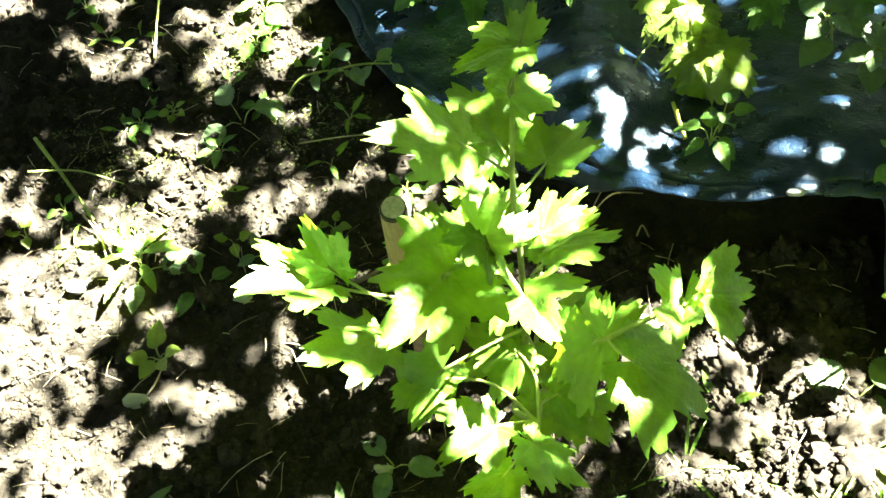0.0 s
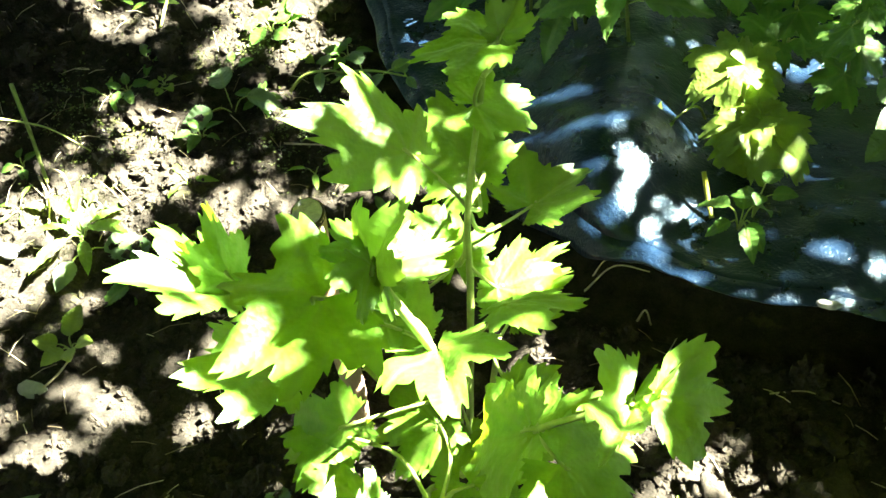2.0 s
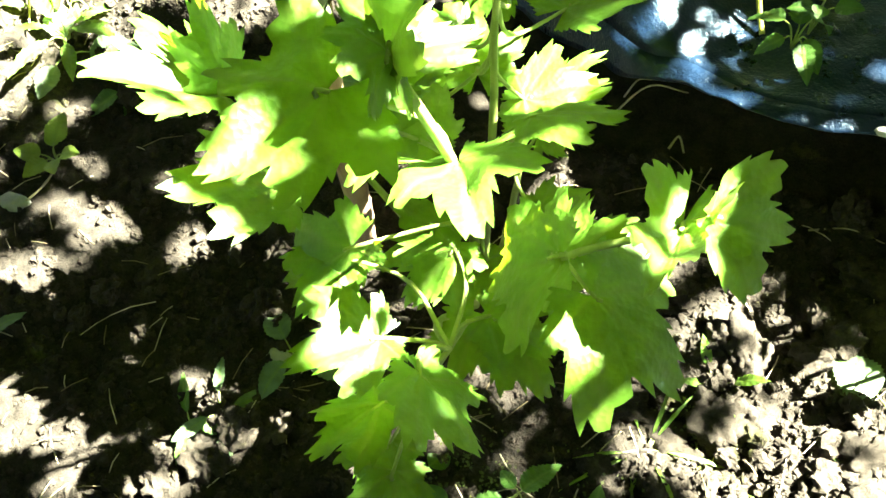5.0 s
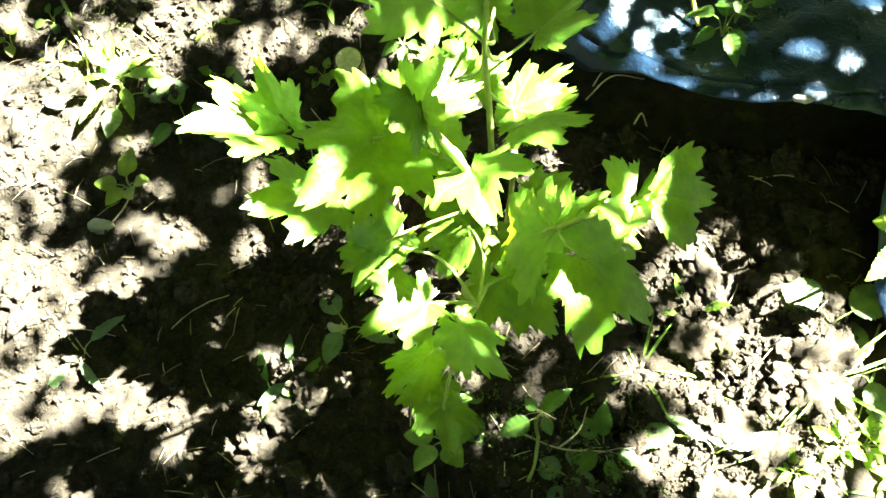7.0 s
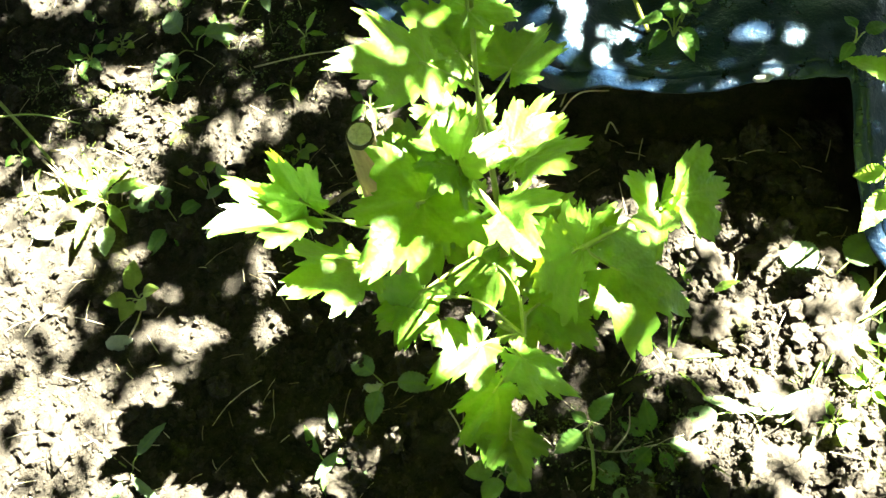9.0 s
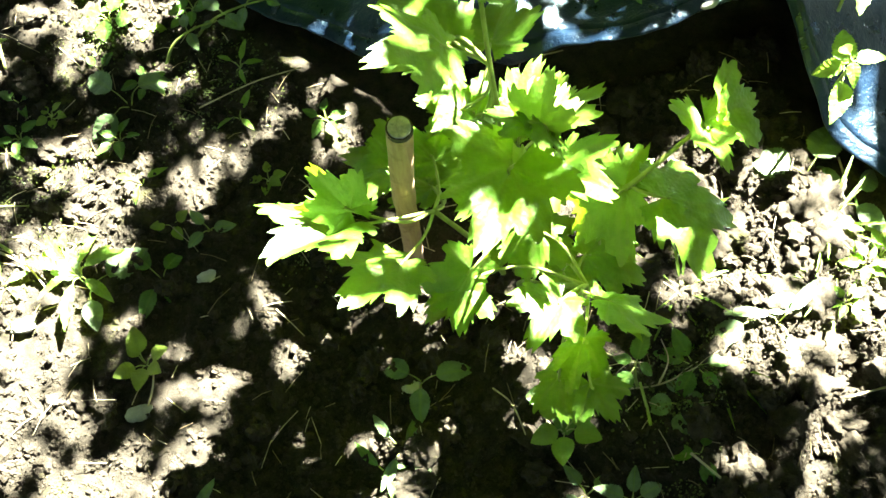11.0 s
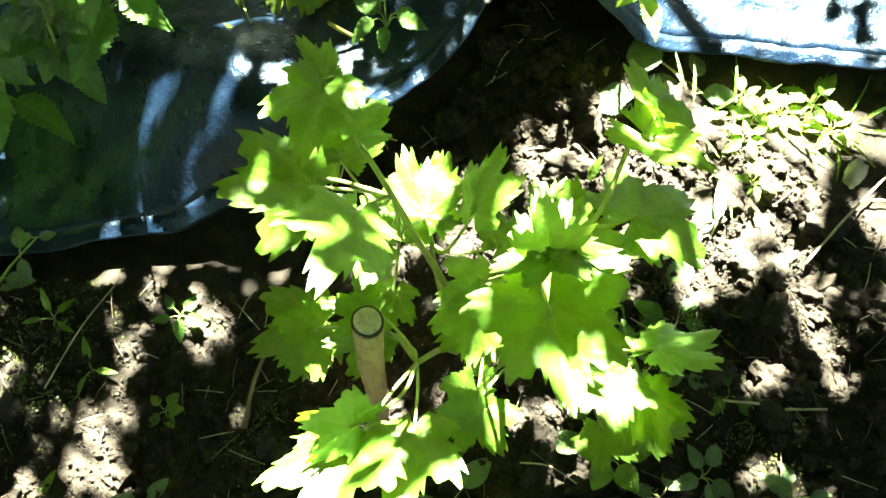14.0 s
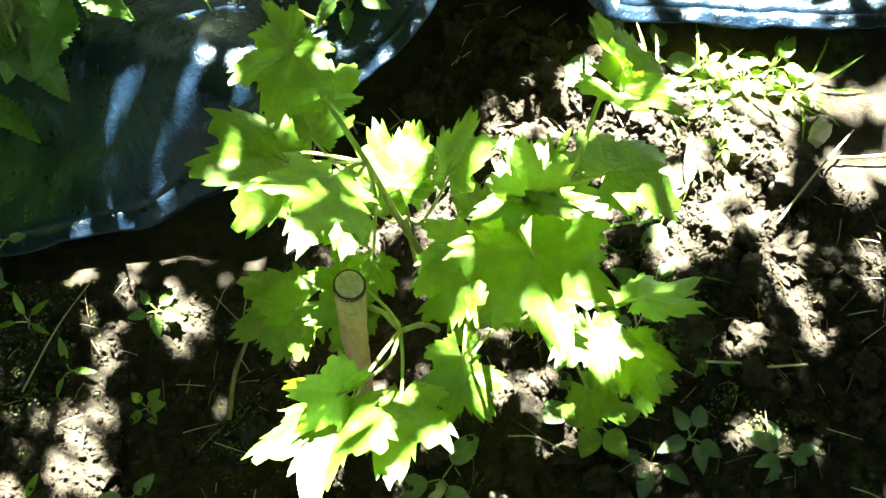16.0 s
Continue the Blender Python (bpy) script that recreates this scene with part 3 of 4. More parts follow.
OPEN_HEAP = [
    (0.4, 0.36, 0.14, 0.145), (0.27, 0.49, 0.06, 0.06), (0.165, 0.56, 0.055, 0.03), (0.62, 0.4, 0.16, 0.16), (0.36, 0.24, 0.07, 0.05), (0.255, 0.655, 0.04, 0.01),
    (0.29, 0.645, 0.02, 0.008), (0.2, 0.15, 0.03, 0.012), (0.3, 0.13, 0.02, 0.015), (0.25, 0.09, 0.015, 0.01), (0.33, 0.165, 0.03, 0.016), (0.38, 0.08, 0.03, 0.018),
    (0.22, 0.38, 0.03, 0.025), (0.19, 0.33, 0.016, 0.01), (0.23, 0.28, 0.016, 0.025), (0.45, 0.13, 0.03, 0.02),
]
DARK = [
    (0.38, 0.6, 0.16, 0.07), (-0.3, 0.655, 0.09, 0.06), (0.12, 0.2, 0.12, 0.09), (0.16, 0.37, 0.08, 0.04), (-0.25, 0.05, 0.5, 0.09), (0.38, 0.0, 0.3, 0.1),
    (0.3, 0.9, 0.25, 0.1), (0.25, 1.38, 0.6, 0.18), (-0.4, 0.6, 0.09, 0.06), (-0.3, 0.4, 0.1, 0.05), (-0.02, 1.0, 0.1, 0.05), (-0.28, 0.83, 0.1, 0.045),
    (-0.76, 0.93, 0.11, 0.06), (-0.46, 0.49, 0.06, 0.04), (-0.16, 0.62, 0.1, 0.09), (0.2, 0.67, 0.09, 0.03), (0.28, 0.6, 0.1, 0.04), (0.22, 0.76, 0.12, 0.04),
    (-0.02, 0.56, 0.09, 0.05), (-0.353, 0.3, 0.03, 0.02),
]
# Sun flecks on the bush and the shade between them, as circles on the bed below along the sun's line.
LIT_A = [
    (-0.401, 0.148, 0.004), (-0.401, 0.14, 0.004), (-0.385, 0.133, 0.004), (-0.388, 0.122, 0.004), (-0.353, 0.298, 0.005), (-0.385, 0.142, 0.004), (-0.279, 0.222, 0.006), (-0.286, 0.204, 0.004),
    (-0.268, 0.197, 0.006), (-0.261, 0.186, 0.007), (-0.248, 0.182, 0.005), (-0.154, 0.451, 0.014), (-0.111, 0.483, 0.006), (-0.144, 0.436, 0.008), (-0.101, 0.591, 0.011), (-0.16, 0.194, 0.005),
    (-0.164, 0.177, 0.004), (-0.104, 0.322, 0.007), (-0.132, 0.254, 0.006), (-0.136, 0.222, 0.005), (-0.109, 0.209, 0.006), (-0.245, 0.168, 0.009), (-0.273, 0.183, 0.006), (-0.373, 0.359, 0.01),
    (-0.488, 0.726, 0.014), (-0.446, 0.306, 0.009), (-0.425, 0.339, 0.011), (-0.375, 0.367, 0.009), (-0.389, 0.344, 0.009), (-0.266, 0.439, 0.008),
]
LIT_B = [
    (-0.386, 0.212, 0.005), (-0.308, 0.365, 0.009), (-0.304, 0.352, 0.006), (-0.263, 0.147, 0.012), (-0.241, 0.153, 0.012), (-0.274, 0.138, 0.006), (-0.428, 0.326, 0.013), (-0.415, 0.317, 0.01),
    (-0.442, 0.315, 0.006), (-0.143, 0.298, 0.009), (-0.333, 0.145, 0.006), (-0.254, 0.196, 0.008), (-0.127, 0.214, 0.009), (-0.116, 0.201, 0.007), (-0.146, 0.15, 0.008), (-0.193, 0.529, 0.014),
    (-0.38, 0.349, 0.012), (0.112, 0.815, 0.014), (0.096, 0.838, 0.014), (0.14, 0.782, 0.014), (0.125, 0.697, 0.012), (0.196, 0.784, 0.011), (0.022, 0.735, 0.014), (-0.004, 0.769, 0.01),
    (0.041, 0.725, 0.01), (-0.016, 0.711, 0.013), (0.356, 0.871, 0.014), (0.342, 0.958, 0.014), (0.309, 0.756, 0.014), (0.347, 0.827, 0.014),
]
LIT_C = [
    (0.316, 0.728, 0.008), (0.445, 0.971, 0.012), (0.248, 0.814, 0.013), (0.114, 0.846, 0.014), (0.076, 0.865, 0.014), (0.211, 0.873, 0.011), (0.236, 0.679, 0.011), (0.254, 0.603, 0.012),
    (-0.382, 0.445, 0.015), (-0.349, 0.452, 0.012), (-0.412, 0.452, 0.012), (-0.258, 0.432, 0.009), (-0.507, 0.391, 0.015), (-0.55, 0.392, 0.016), (-0.53, 0.329, 0.019), (-0.474, 0.292, 0.018),
    (-0.397, 0.296, 0.024), (-0.207, 0.326, 0.009), (-0.132, 0.284, 0.008), (-0.164, 0.269, 0.008), (-0.162, 0.401, 0.009), (-0.28, 0.533, 0.012), (-0.283, 0.517, 0.009), (-0.214, 0.287, 0.012),
    (-0.378, 0.32, 0.012), (-0.397, 0.335, 0.03), (-0.354, 0.254, 0.029), (-0.411, 0.456, 0.018), (-0.365, 0.443, 0.012), (-0.342, 0.345, 0.015),
]
LIT_D = [
    (-0.258, 0.22, 0.018), (-0.211, 0.266, 0.012), (-0.3, 0.206, 0.019), (-0.216, 0.317, 0.007), (-0.14, 0.29, 0.007), (-0.236, 0.275, 0.006), (0.044, 0.404, 0.011), (0.08, 0.395, 0.009),
    (-0.034, 0.897, 0.008), (-0.03, 0.876, 0.007), (-0.049, 0.897, 0.005), (-0.057, 0.929, 0.004), (-0.089, 0.832, 0.012), (-0.073, 0.806, 0.008), (-0.127, 0.88, 0.012), (-0.111, 0.852, 0.009),
    (-0.107, 0.989, 0.008), (-0.025, 0.933, 0.005), (0.112, 0.905, 0.006), (-0.038, 0.772, 0.007), (0.269, 0.671, 0.004), (0.291, 0.642, 0.009), (0.195, 0.626, 0.007), (0.32, 0.659, 0.007),
    (-0.121, 0.503, 0.008), (-0.1, 0.486, 0.008), (-0.109, 0.517, 0.007), (0.032, 0.676, 0.009), (0.064, 0.674, 0.009), (0.087, 0.701, 0.008),
]
LIT_E = [
    (0.113, 0.713, 0.007), (0.116, 0.673, 0.007), (0.146, 0.646, 0.005), (-0.337, 0.146, 0.008), (-0.35, 0.16, 0.006), (-0.409, 0.15, 0.006), (-0.412, 0.137, 0.006), (-0.186, 0.295, 0.005),
    (-0.007, 0.433, 0.005), (-0.139, 0.426, 0.013), (-0.15, 0.434, 0.008), (-0.322, 0.194, 0.007), (-0.163, 0.325, 0.007), (-0.208, 0.418, 0.009), (-0.409, 0.213, 0.006), (-0.397, 0.21, 0.005),
    (-0.259, 0.42, 0.008), (-0.383, 0.354, 0.009), (-0.416, 0.347, 0.008), (-0.397, 0.369, 0.006), (-0.363, 0.318, 0.004), (-0.25, 0.154, 0.009), (-0.244, 0.138, 0.007), (-0.008, 0.322, 0.008),
    (-0.002, 0.267, 0.008), (-0.119, 0.217, 0.008), (-0.098, 0.207, 0.006), (-0.443, 0.327, 0.01), (-0.237, 0.541, 0.008), (-0.105, 0.187, 0.007),
]
LIT_F = [
    (-0.339, 0.333, 0.004), (-0.601, 0.622, 0.014), (-0.557, 0.608, 0.022), (-0.601, 0.584, 0.028), (-0.629, 0.533, 0.025), (-0.564, 0.551, 0.015), (-0.349, 0.725, 0.017), (-0.336, 0.696, 0.012),
    (0.282, 0.26, 0.017), (0.268, 0.297, 0.014), (0.337, 0.428, 0.014), (0.34, 0.386, 0.014), (0.268, 0.552, 0.013), (0.338, 0.296, 0.017), (0.289, 0.359, 0.017),
]
SHUT_A = [
    (-0.1, 0.252, 0.017), (-0.106, 0.234, 0.017), (-0.089, 0.227, 0.017), (-0.073, 0.253, 0.017), (-0.082, 0.25, 0.017), (-0.065, 0.236, 0.017), (-0.042, 0.219, 0.017), (-0.085, 0.2, 0.017),
    (-0.227, 0.246, 0.017), (-0.072, 0.364, 0.017), (-0.118, 0.235, 0.017), (-0.126, 0.236, 0.017), (-0.242, 0.299, 0.017), (-0.22, 0.301, 0.017), (-0.253, 0.313, 0.017), (-0.348, 0.323, 0.017),
    (-0.368, 0.288, 0.017), (-0.329, 0.279, 0.017), (-0.329, 0.311, 0.017), (-0.405, 0.19, 0.017), (-0.391, 0.179, 0.017), (-0.418, 0.178, 0.017), (-0.403, 0.159, 0.017), (-0.38, 0.16, 0.017),
    (-0.378, 0.147, 0.017), (-0.367, 0.168, 0.017), (-0.24, 0.692, 0.017), (-0.189, 0.139, 0.017), (-0.166, 0.133, 0.017), (-0.209, 0.107, 0.017),
]
SHUT_B = [
    (-0.188, 0.16, 0.017), (-0.239, 0.188, 0.017), (-0.252, 0.523, 0.017), (-0.13, 0.566, 0.017), (-0.112, 0.557, 0.017), (-0.105, 0.546, 0.017), (-0.137, 0.583, 0.017), (-0.148, 0.362, 0.017),
    (-0.132, 0.367, 0.017), (-0.109, 0.254, 0.017), (-0.093, 0.261, 0.017), (-0.058, 0.257, 0.017), (-0.075, 0.223, 0.017), (-0.413, 0.202, 0.017), (-0.398, 0.195, 0.017), (-0.301, 0.395, 0.017),
    (-0.339, 0.293, 0.017), (-0.316, 0.29, 0.017), (-0.287, 0.297, 0.017), (-0.12, 0.276, 0.017), (-0.062, 0.213, 0.017), (-0.329, 0.403, 0.017), (-0.22, 0.527, 0.017), (-0.361, 0.4, 0.017),
    (-0.205, 0.511, 0.017), (-0.328, 0.438, 0.017), (-0.219, 0.565, 0.017), (-0.341, 0.404, 0.017), (-0.199, 0.549, 0.017), (-0.187, 0.496, 0.017),
]
SHUT_C = [
    (-0.251, 0.508, 0.017), (-0.419, 0.149, 0.017), (-0.177, 0.37, 0.017), (-0.301, 0.306, 0.017), (-0.066, 0.259, 0.017), (-0.079, 0.24, 0.017), (0.116, 0.637, 0.017), (0.15, 0.621, 0.017),
    (0.174, 0.606, 0.017), (-0.255, 0.403, 0.017), (0.131, 0.623, 0.017), (0.142, 0.601, 0.017), (0.106, 0.669, 0.017), (-0.117, 0.255, 0.017), (-0.325, 0.357, 0.016), (-0.294, 0.377, 0.016),
]
OPENINGS = OPEN_LEFT + OPEN_BACK + OPEN_FILM + OPEN_BUSH + OPEN_HEAP


def leafiness(x, y):
    """How closed the crown is over a place of the bed: 0 open, 1 closed."""
    # kept closed so that the stake's top stays shaded
    if math.hypot(x + 0.372, y - 0.326) < 0.033:
        return 1.0
    for a, b, r in LIT_A + LIT_B + LIT_C + LIT_D + LIT_E + LIT_F:
        if math.hypot(x - a, y - b) < (r + 0.0065) * (1 + 0.45 * noise.noise(Vector((x * 65, y * 65, 1.5)))):
            return 0.0
    for a, b, r in SHUT_A + SHUT_B + SHUT_C:
        if math.hypot(x - a, y - b) < r:
            return 1.0
    for a, b, ra, rb in OPENINGS:
        if ((x - a) / (ra + 0.009)) ** 2 + ((y - b) / (rb + 0.009)) ** 2 < 1 + 0.5 * noise.noise(Vector((x, y, 0)) * 14):
            return 0.03
    for a, b, ra, rb in DARK:
        if ((x - a) / ra) ** 2 + ((y - b) / rb) ** 2 < 1:
            return 1.0
    if -0.5 < x < 0.1 and 0.1 < y < 0.6:
        return 0.0 if noise.noise(Vector((x * 30, y * 34, 6.5))) < -0.34 and math.hypot(x + 0.085, y - 0.23) > 0.05 and math.hypot(x + 0.375, y - 0.325) > 0.03 else 1.0
    if x > -0.1 and 0.62 < y < 0.95:
        return 1.0
    if x < 0.0 and y < 1.15 and under_film(x, y) > -0.01:
        return 1.0
    open_sky = 0.12 if x > -0.08 and y > 0.95 else -0.26 if x < -0.5 and y > 0.78 else -0.12 if x < -0.3 and y > 0.6 else -0.18
    return 1.0 if noise.noise(Vector((x * 14, y * 18, 2.5))) + 0.5 * noise.noise(Vector((x * 31, y * 31, 8))) > open_sky else 0.0


def near_crown(x, y):
    """Inside the uneven outline of the low, small-leaved part of the crown."""
    return ((x + 0.12) / 1.50) ** 2 + ((y - 0.62) / 1.42) ** 2 + 0.30 * noise.noise(Vector((x * 2.2, y * 2.2, 3))) < 1


def build_tree():
    rng = random.Random(11)
    # Stands out of view; its leaves are placed to shape the sun flecks.
    tree = thing("shade_tree", "unseen leafy tree placed to cast dappled shade over the bed", "tree", (2.35, 2.45, -0.02))
    base = Vector(tree.location)
    part("trunk", tube([(0, 0, 0), (-0.05, -0.03, 0.55), (-0.15, -0.2, 1.1), (-0.35, -0.5, 1.5)], 0.13, 0.08, TRUNK, "trunk", 24, 14, 0.2), tree)
    fork = Vector((-0.35, -0.5, 1.5))
    for gx, gy in ((-0.7, 0.9), (-0.3, 1.3), (0.2, 1.3), (0.4, 0.9), (-0.1, 0.1), (0.4, 0.0), (-0.95, 0.75)):
        end = Vector((gx, gy, 0)) + SUN * 2.1 - base
        part("limb", tube([fork, fork.lerp(end, 0.5) + Vector((0, 0, 0.18)), end], 0.035, 0.006, TRUNK, "limb", 16, 8, 0.2), tree)
    verts, faces = [], []
    for k in range(135000):
        x, y = rng.uniform(-1.85, 1.65), rng.uniform(-1.0, 2.3)
        if not near_crown(x, y) or rng.random() > leafiness(x, y):
            continue
        c = Vector((x, y, 0)) + SUN * rng.uniform(1.62, 2.30) - base
        r = Euler((rng.uniform(-0.7, 0.7), rng.uniform(-0.7, 0.7), rng.uniform(0, 6.3))).to_matrix()
        s = rng.uniform(0.014, 0.026)
        i = len(verts)
        for px, py, pz in ((0, -1, 0), (0.55, -0.3, 0.1), (0.5, 0.35, 0.1), (0, 1, -0.15), (-0.5, 0.35, 0.1), (-0.55, -0.3, 0.1), (0, 0, 0)):
            verts.append(c + r @ Vector((px, py, pz)) * s)
        faces += [(i + 6, i + a, i + b) for a, b in ((0, 1), (1, 2), (2, 3), (3, 4), (4, 5), (5, 0))]
    # larger leaves added farther out to block sky light
    for k in range(24000):
        c = Vector((rng.uniform(-4.5, 6.5), rng.uniform(-4.5, 6.5), rng.uniform(1.7, 3.6)))
        g = c - SUN * (c.z / SUN.z)
        if near_crown(g.x, g.y) or math.hypot(c.x - 1.0, c.y - 1.0) > 5.4 + 0.8 * noise.noise(c * 0.9):
            continue
        r = Euler((rng.uniform(-0.6, 0.6), rng.uniform(-0.6, 0.6), rng.uniform(0, 6.3))).to_matrix()
        s = rng.uniform(0.09, 0.15)
        i = len(verts)
        for px, py, pz in ((0, -1, 0), (0.6, -0.3, 0.1), (0.55, 0.35, 0.1), (0, 1, -0.15), (-0.55, 0.35, 0.1), (-0.6, -0.3, 0.1), (0, 0, 0)):
            verts.append(c - base + r @ Vector((px, py, pz)) * s)
        faces += [(i + 6, i + a, i + b) for a, b in ((0, 1), (1, 2), (2, 3), (3, 4), (4, 5), (5, 0))]
    part("crown", mesh_of("crown", verts, faces, CANOPY), tree)


build_tree()


def build_sky_screen():
    """A closed hedge-like ring of leaves, added unseen round the bed to block low sky light."""
    rng = random.Random(19)
    verts, faces = [], []
    for k in range(16000):
        a, h = rng.uniform(0, 2 * math.pi), rng.uniform(0.0, 3.3)
        d = rng.uniform(5.2, 6.2)
        c = Vector((0.4 + d * math.cos(a), 0.6 + d * math.sin(a), h))
        r = Euler((rng.uniform(-0.8, 0.8) + 1.2, rng.uniform(-0.8, 0.8), rng.uniform(0, 6.3))).to_matrix()
        s = rng.uniform(0.08, 0.15)
        i = len(verts)
        for px, py in ((0, -1), (0.6, -0.2), (0.4, 0.5), (0, 1), (-0.4, 0.5), (-0.6, -0.2)):
            verts.append(c + r @ Vector((px, py, 0)) * s)
        faces.append(tuple(range(i, i + 6)))
    tagged(part("hedge", mesh_of("hedge", verts, faces, CANOPY)), "unseen ring of dark green leaves added to block low sky light", "hedge", kind="stuff")


build_sky_screen()

# ---- weeds and litter ----
POOL = {}


def blade(mat, kind, rng):
    """One of four shared blades, a metre long, of a kind."""
    key = (mat.name, kind)
    if key not in POOL:
        shape = {"oval": (0.30, 0.25, 0.25, 11, 0.14, 0.40), "broad": (0.40, 0.22, 0.15, 13, 0.16, 0.36), "round": (0.46, 0.12, 0.05, 0, 0.0, 0.45), "lance": (0.16, 0.30, 0.2, 7, 0.05, 0.42), "nettle": (0.27, 0.32, 0.3, 12, 0.26, 0.34), "grass": (0.035, 0.35, 0.5, 0, 0.0, 0.4)}
        if kind == "lobed":
            POOL[key] = [currant_blade(1.0, 1.0, 0.2, 0.05, 900 + s, mat) for s in range(4)]
        else:
            w, d, f, t, dep, waist = shape[kind]
            POOL[key] = [ovate_blade(1.0, w, d * (0.6 + 0.3 * s), f, 800 + s, mat, t, dep, waist) for s in range(4)]
    return rng.choice(POOL[key])


def put_leaf(parent, mat, kind, place, heading, pitch, roll, length, rng, label=""):
    m = Matrix.Translation(place) @ turn(heading, pitch, roll) @ Matrix.Scale(length, 4)
    return part("leaf", blade(mat, kind, rng), parent, label, m)


def rooted(x, y, z=None):
    return Vector((x, y, ground_height(x, y) - 0.004 if z is None else z))


def rosette(label, category, at, n, length, mat, kind, seed, rise=0.03, pitch=10, spread=1.0, stalk=None, name="weed", group="weeds in the bed"):
    """Leaves on short stalks round one crown."""
    rng = random.Random(seed)
    w = thing(name, label, category, at, group)
    turn0 = rng.uniform(0, 360)
    for k in range(n):
        h = turn0 + 360 * k / n * spread + rng.uniform(-22, 22)
        out = Vector((-math.sin(radians(h)), math.cos(radians(h)), 0))
        base = out * length * rng.uniform(0.25, 0.5) + Vector((0, 0, rise * rng.uniform(0.6, 1.2)))
        part("stalk", tube([(0, 0, 0), base * 0.5 + Vector((0, 0, rise * 0.3)), base], 0.0011, 0.0007, stalk or PETIOLE, "stalk", 8, 6), w)
        put_leaf(w, mat, kind, base, h, pitch + rng.uniform(-18, 14), rng.uniform(-20, 20), length * rng.uniform(0.75, 1.15), rng)
    return w


def leafy_stem(label, category, at, height, lean, pairs, length, mat, kind, seed, stalk=None, name="weed", group="weeds behind the film", first=0.25):
    """An upright stem with leaf pairs, the smaller ones on top."""
    rng = random.Random(seed)
    w = thing(name, label, category, at, group)
    top = Vector((lean[0], lean[1], height))
    line = bezier([(0, 0, 0), top * 0.5 + Vector((rng.uniform(-0.01, 0.01), rng.uniform(-0.01, 0.01), 0.02)), top], 12)
    part("stem", tube([line[0], line[4], line[8], line[11]], 0.0024, 0.0012, stalk or STEM, "stem", 14, 7), w)
    h0 = rng.uniform(0, 180)
    for k in range(pairs):
        u = first + (1 - first) * k / max(1, pairs - 1)
        c = line[min(11, round(u * 11))]
        s = length * (1.1 - 0.55 * u) * rng.uniform(0.85, 1.15)
        for side in (0, 180):
            h = h0 + 90 * (k % 2) + side + rng.uniform(-20, 20)
            out = Vector((-math.sin(radians(h)), math.cos(radians(h)), 0.25)) * s * 0.22
            part("stalk", tube([c, c + out * 0.5 + Vector((0, 0, 0.003)), c + out], 0.0010, 0.0007, PETIOLE, "stalk", 6, 5), w)
            put_leaf(w, mat, kind, c + out, h, rng.uniform(-30, 12), rng.uniform(-25, 25), s, rng)
    return w


def stick(name, label, category, points, r0, r1, mat, group="stalks lying on the soil", knobs=0.25):
    pts = [Vector(p) for p in points]
    ob = part(name, tube([p - pts[0] for p in pts], r0, r1, mat, name, 16, 6, knobs))
    ob.location = pts[0]
    return tagged(ob, label, category, group)


def on_soil(x, y, up=0.004):
    return (x, y, ground_height(x, y) + up)


def on_film(x, y):
    """The film's upper side near a place behind the hole."""
    near = min(bezier(EDGE, 80), key=lambda c: (c.x - x) ** 2 + (c.y - y) ** 2)
    d = math.hypot(near.x - x, near.y - y)
    return Vector((x, y, film_height(x, y, near.z, d) + 0.001))


# the sprig and the yellowing vine on the film
rosette("small fresh green seedling with toothed leaves on black film", "seedling", on_film(0.256, 0.746), 6, 0.037, NETTLE, "nettle", 21, 0.035, -12, name="seedling")
rosette("young bright green leaf tuft of a seedling on film", "seedling", on_film(0.268, 0.765), 4, 0.024, NETTLE, "broad", 22, 0.045, 25, name="seedling")
stick("cut_stalk", "short cut yellow-green stalk standing out of the film", "stalk", [on_film(0.229, 0.760), (0.222, 0.775, 0.150), (0.212, 0.793, 0.172)], 0.0026, 0.0024, YELLOW_STALK, "")


def build_vine():
    rng = random.Random(31)
    w = thing("yellowing_vine", "yellowing vine with drooping hole-eaten leaves over film", "vine", on_film(0.215, 0.93))
    o = Vector(w.location)
    runs = [[(0.215, 0.93, 0.06), (0.24, 0.903, 0.12), (0.266, 0.876, 0.155)], [(0.215, 0.93, 0.06), (0.19, 0.91, 0.13), (0.144, 0.833, 0.132)], [(0.215, 0.94, 0.06), (0.22, 0.99, 0.15), (0.224, 0.939, 0.175)]]
    for r in runs:
        part("stem", tube([Vector(p) - o for p in r], 0.0018, 0.0010, PETIOLE, "stem", 16, 6), w)
    rows = ((0.141, 0.842, 0.135, 46, -8, 0, 0.07), (0.151, 0.845, 0.138, 285, 4, 0, 0.032), (0.144, 0.833, 0.133, 138, -16, 0, 0.054), (0.149, 0.829, 0.133, 198, -19, 0, 0.046), (0.259, 0.884, 0.165, 97, -23, 0, 0.076), (0.266, 0.876, 0.16, 236, -19, 0, 0.078), (0.266, 0.875, 0.158, 189, -29, 0, 0.079), (0.261, 0.874, 0.155, 160, -27, 0, 0.065), (0.224, 0.939, 0.18, 127, -25, 0, 0.07), (0.234, 0.934, 0.18, 275, -20, 0, 0.059), (0.251, 0.919, 0.175, 132, -35, 0, 0.044))
    for x, y, z, h, p, r, s in rows:
        put_leaf(w, YELLOW, "lobed", Vector((x, y, z)) - o, h, p, r + rng.uniform(-18, 18), s * 1.0, rng)


build_vine()
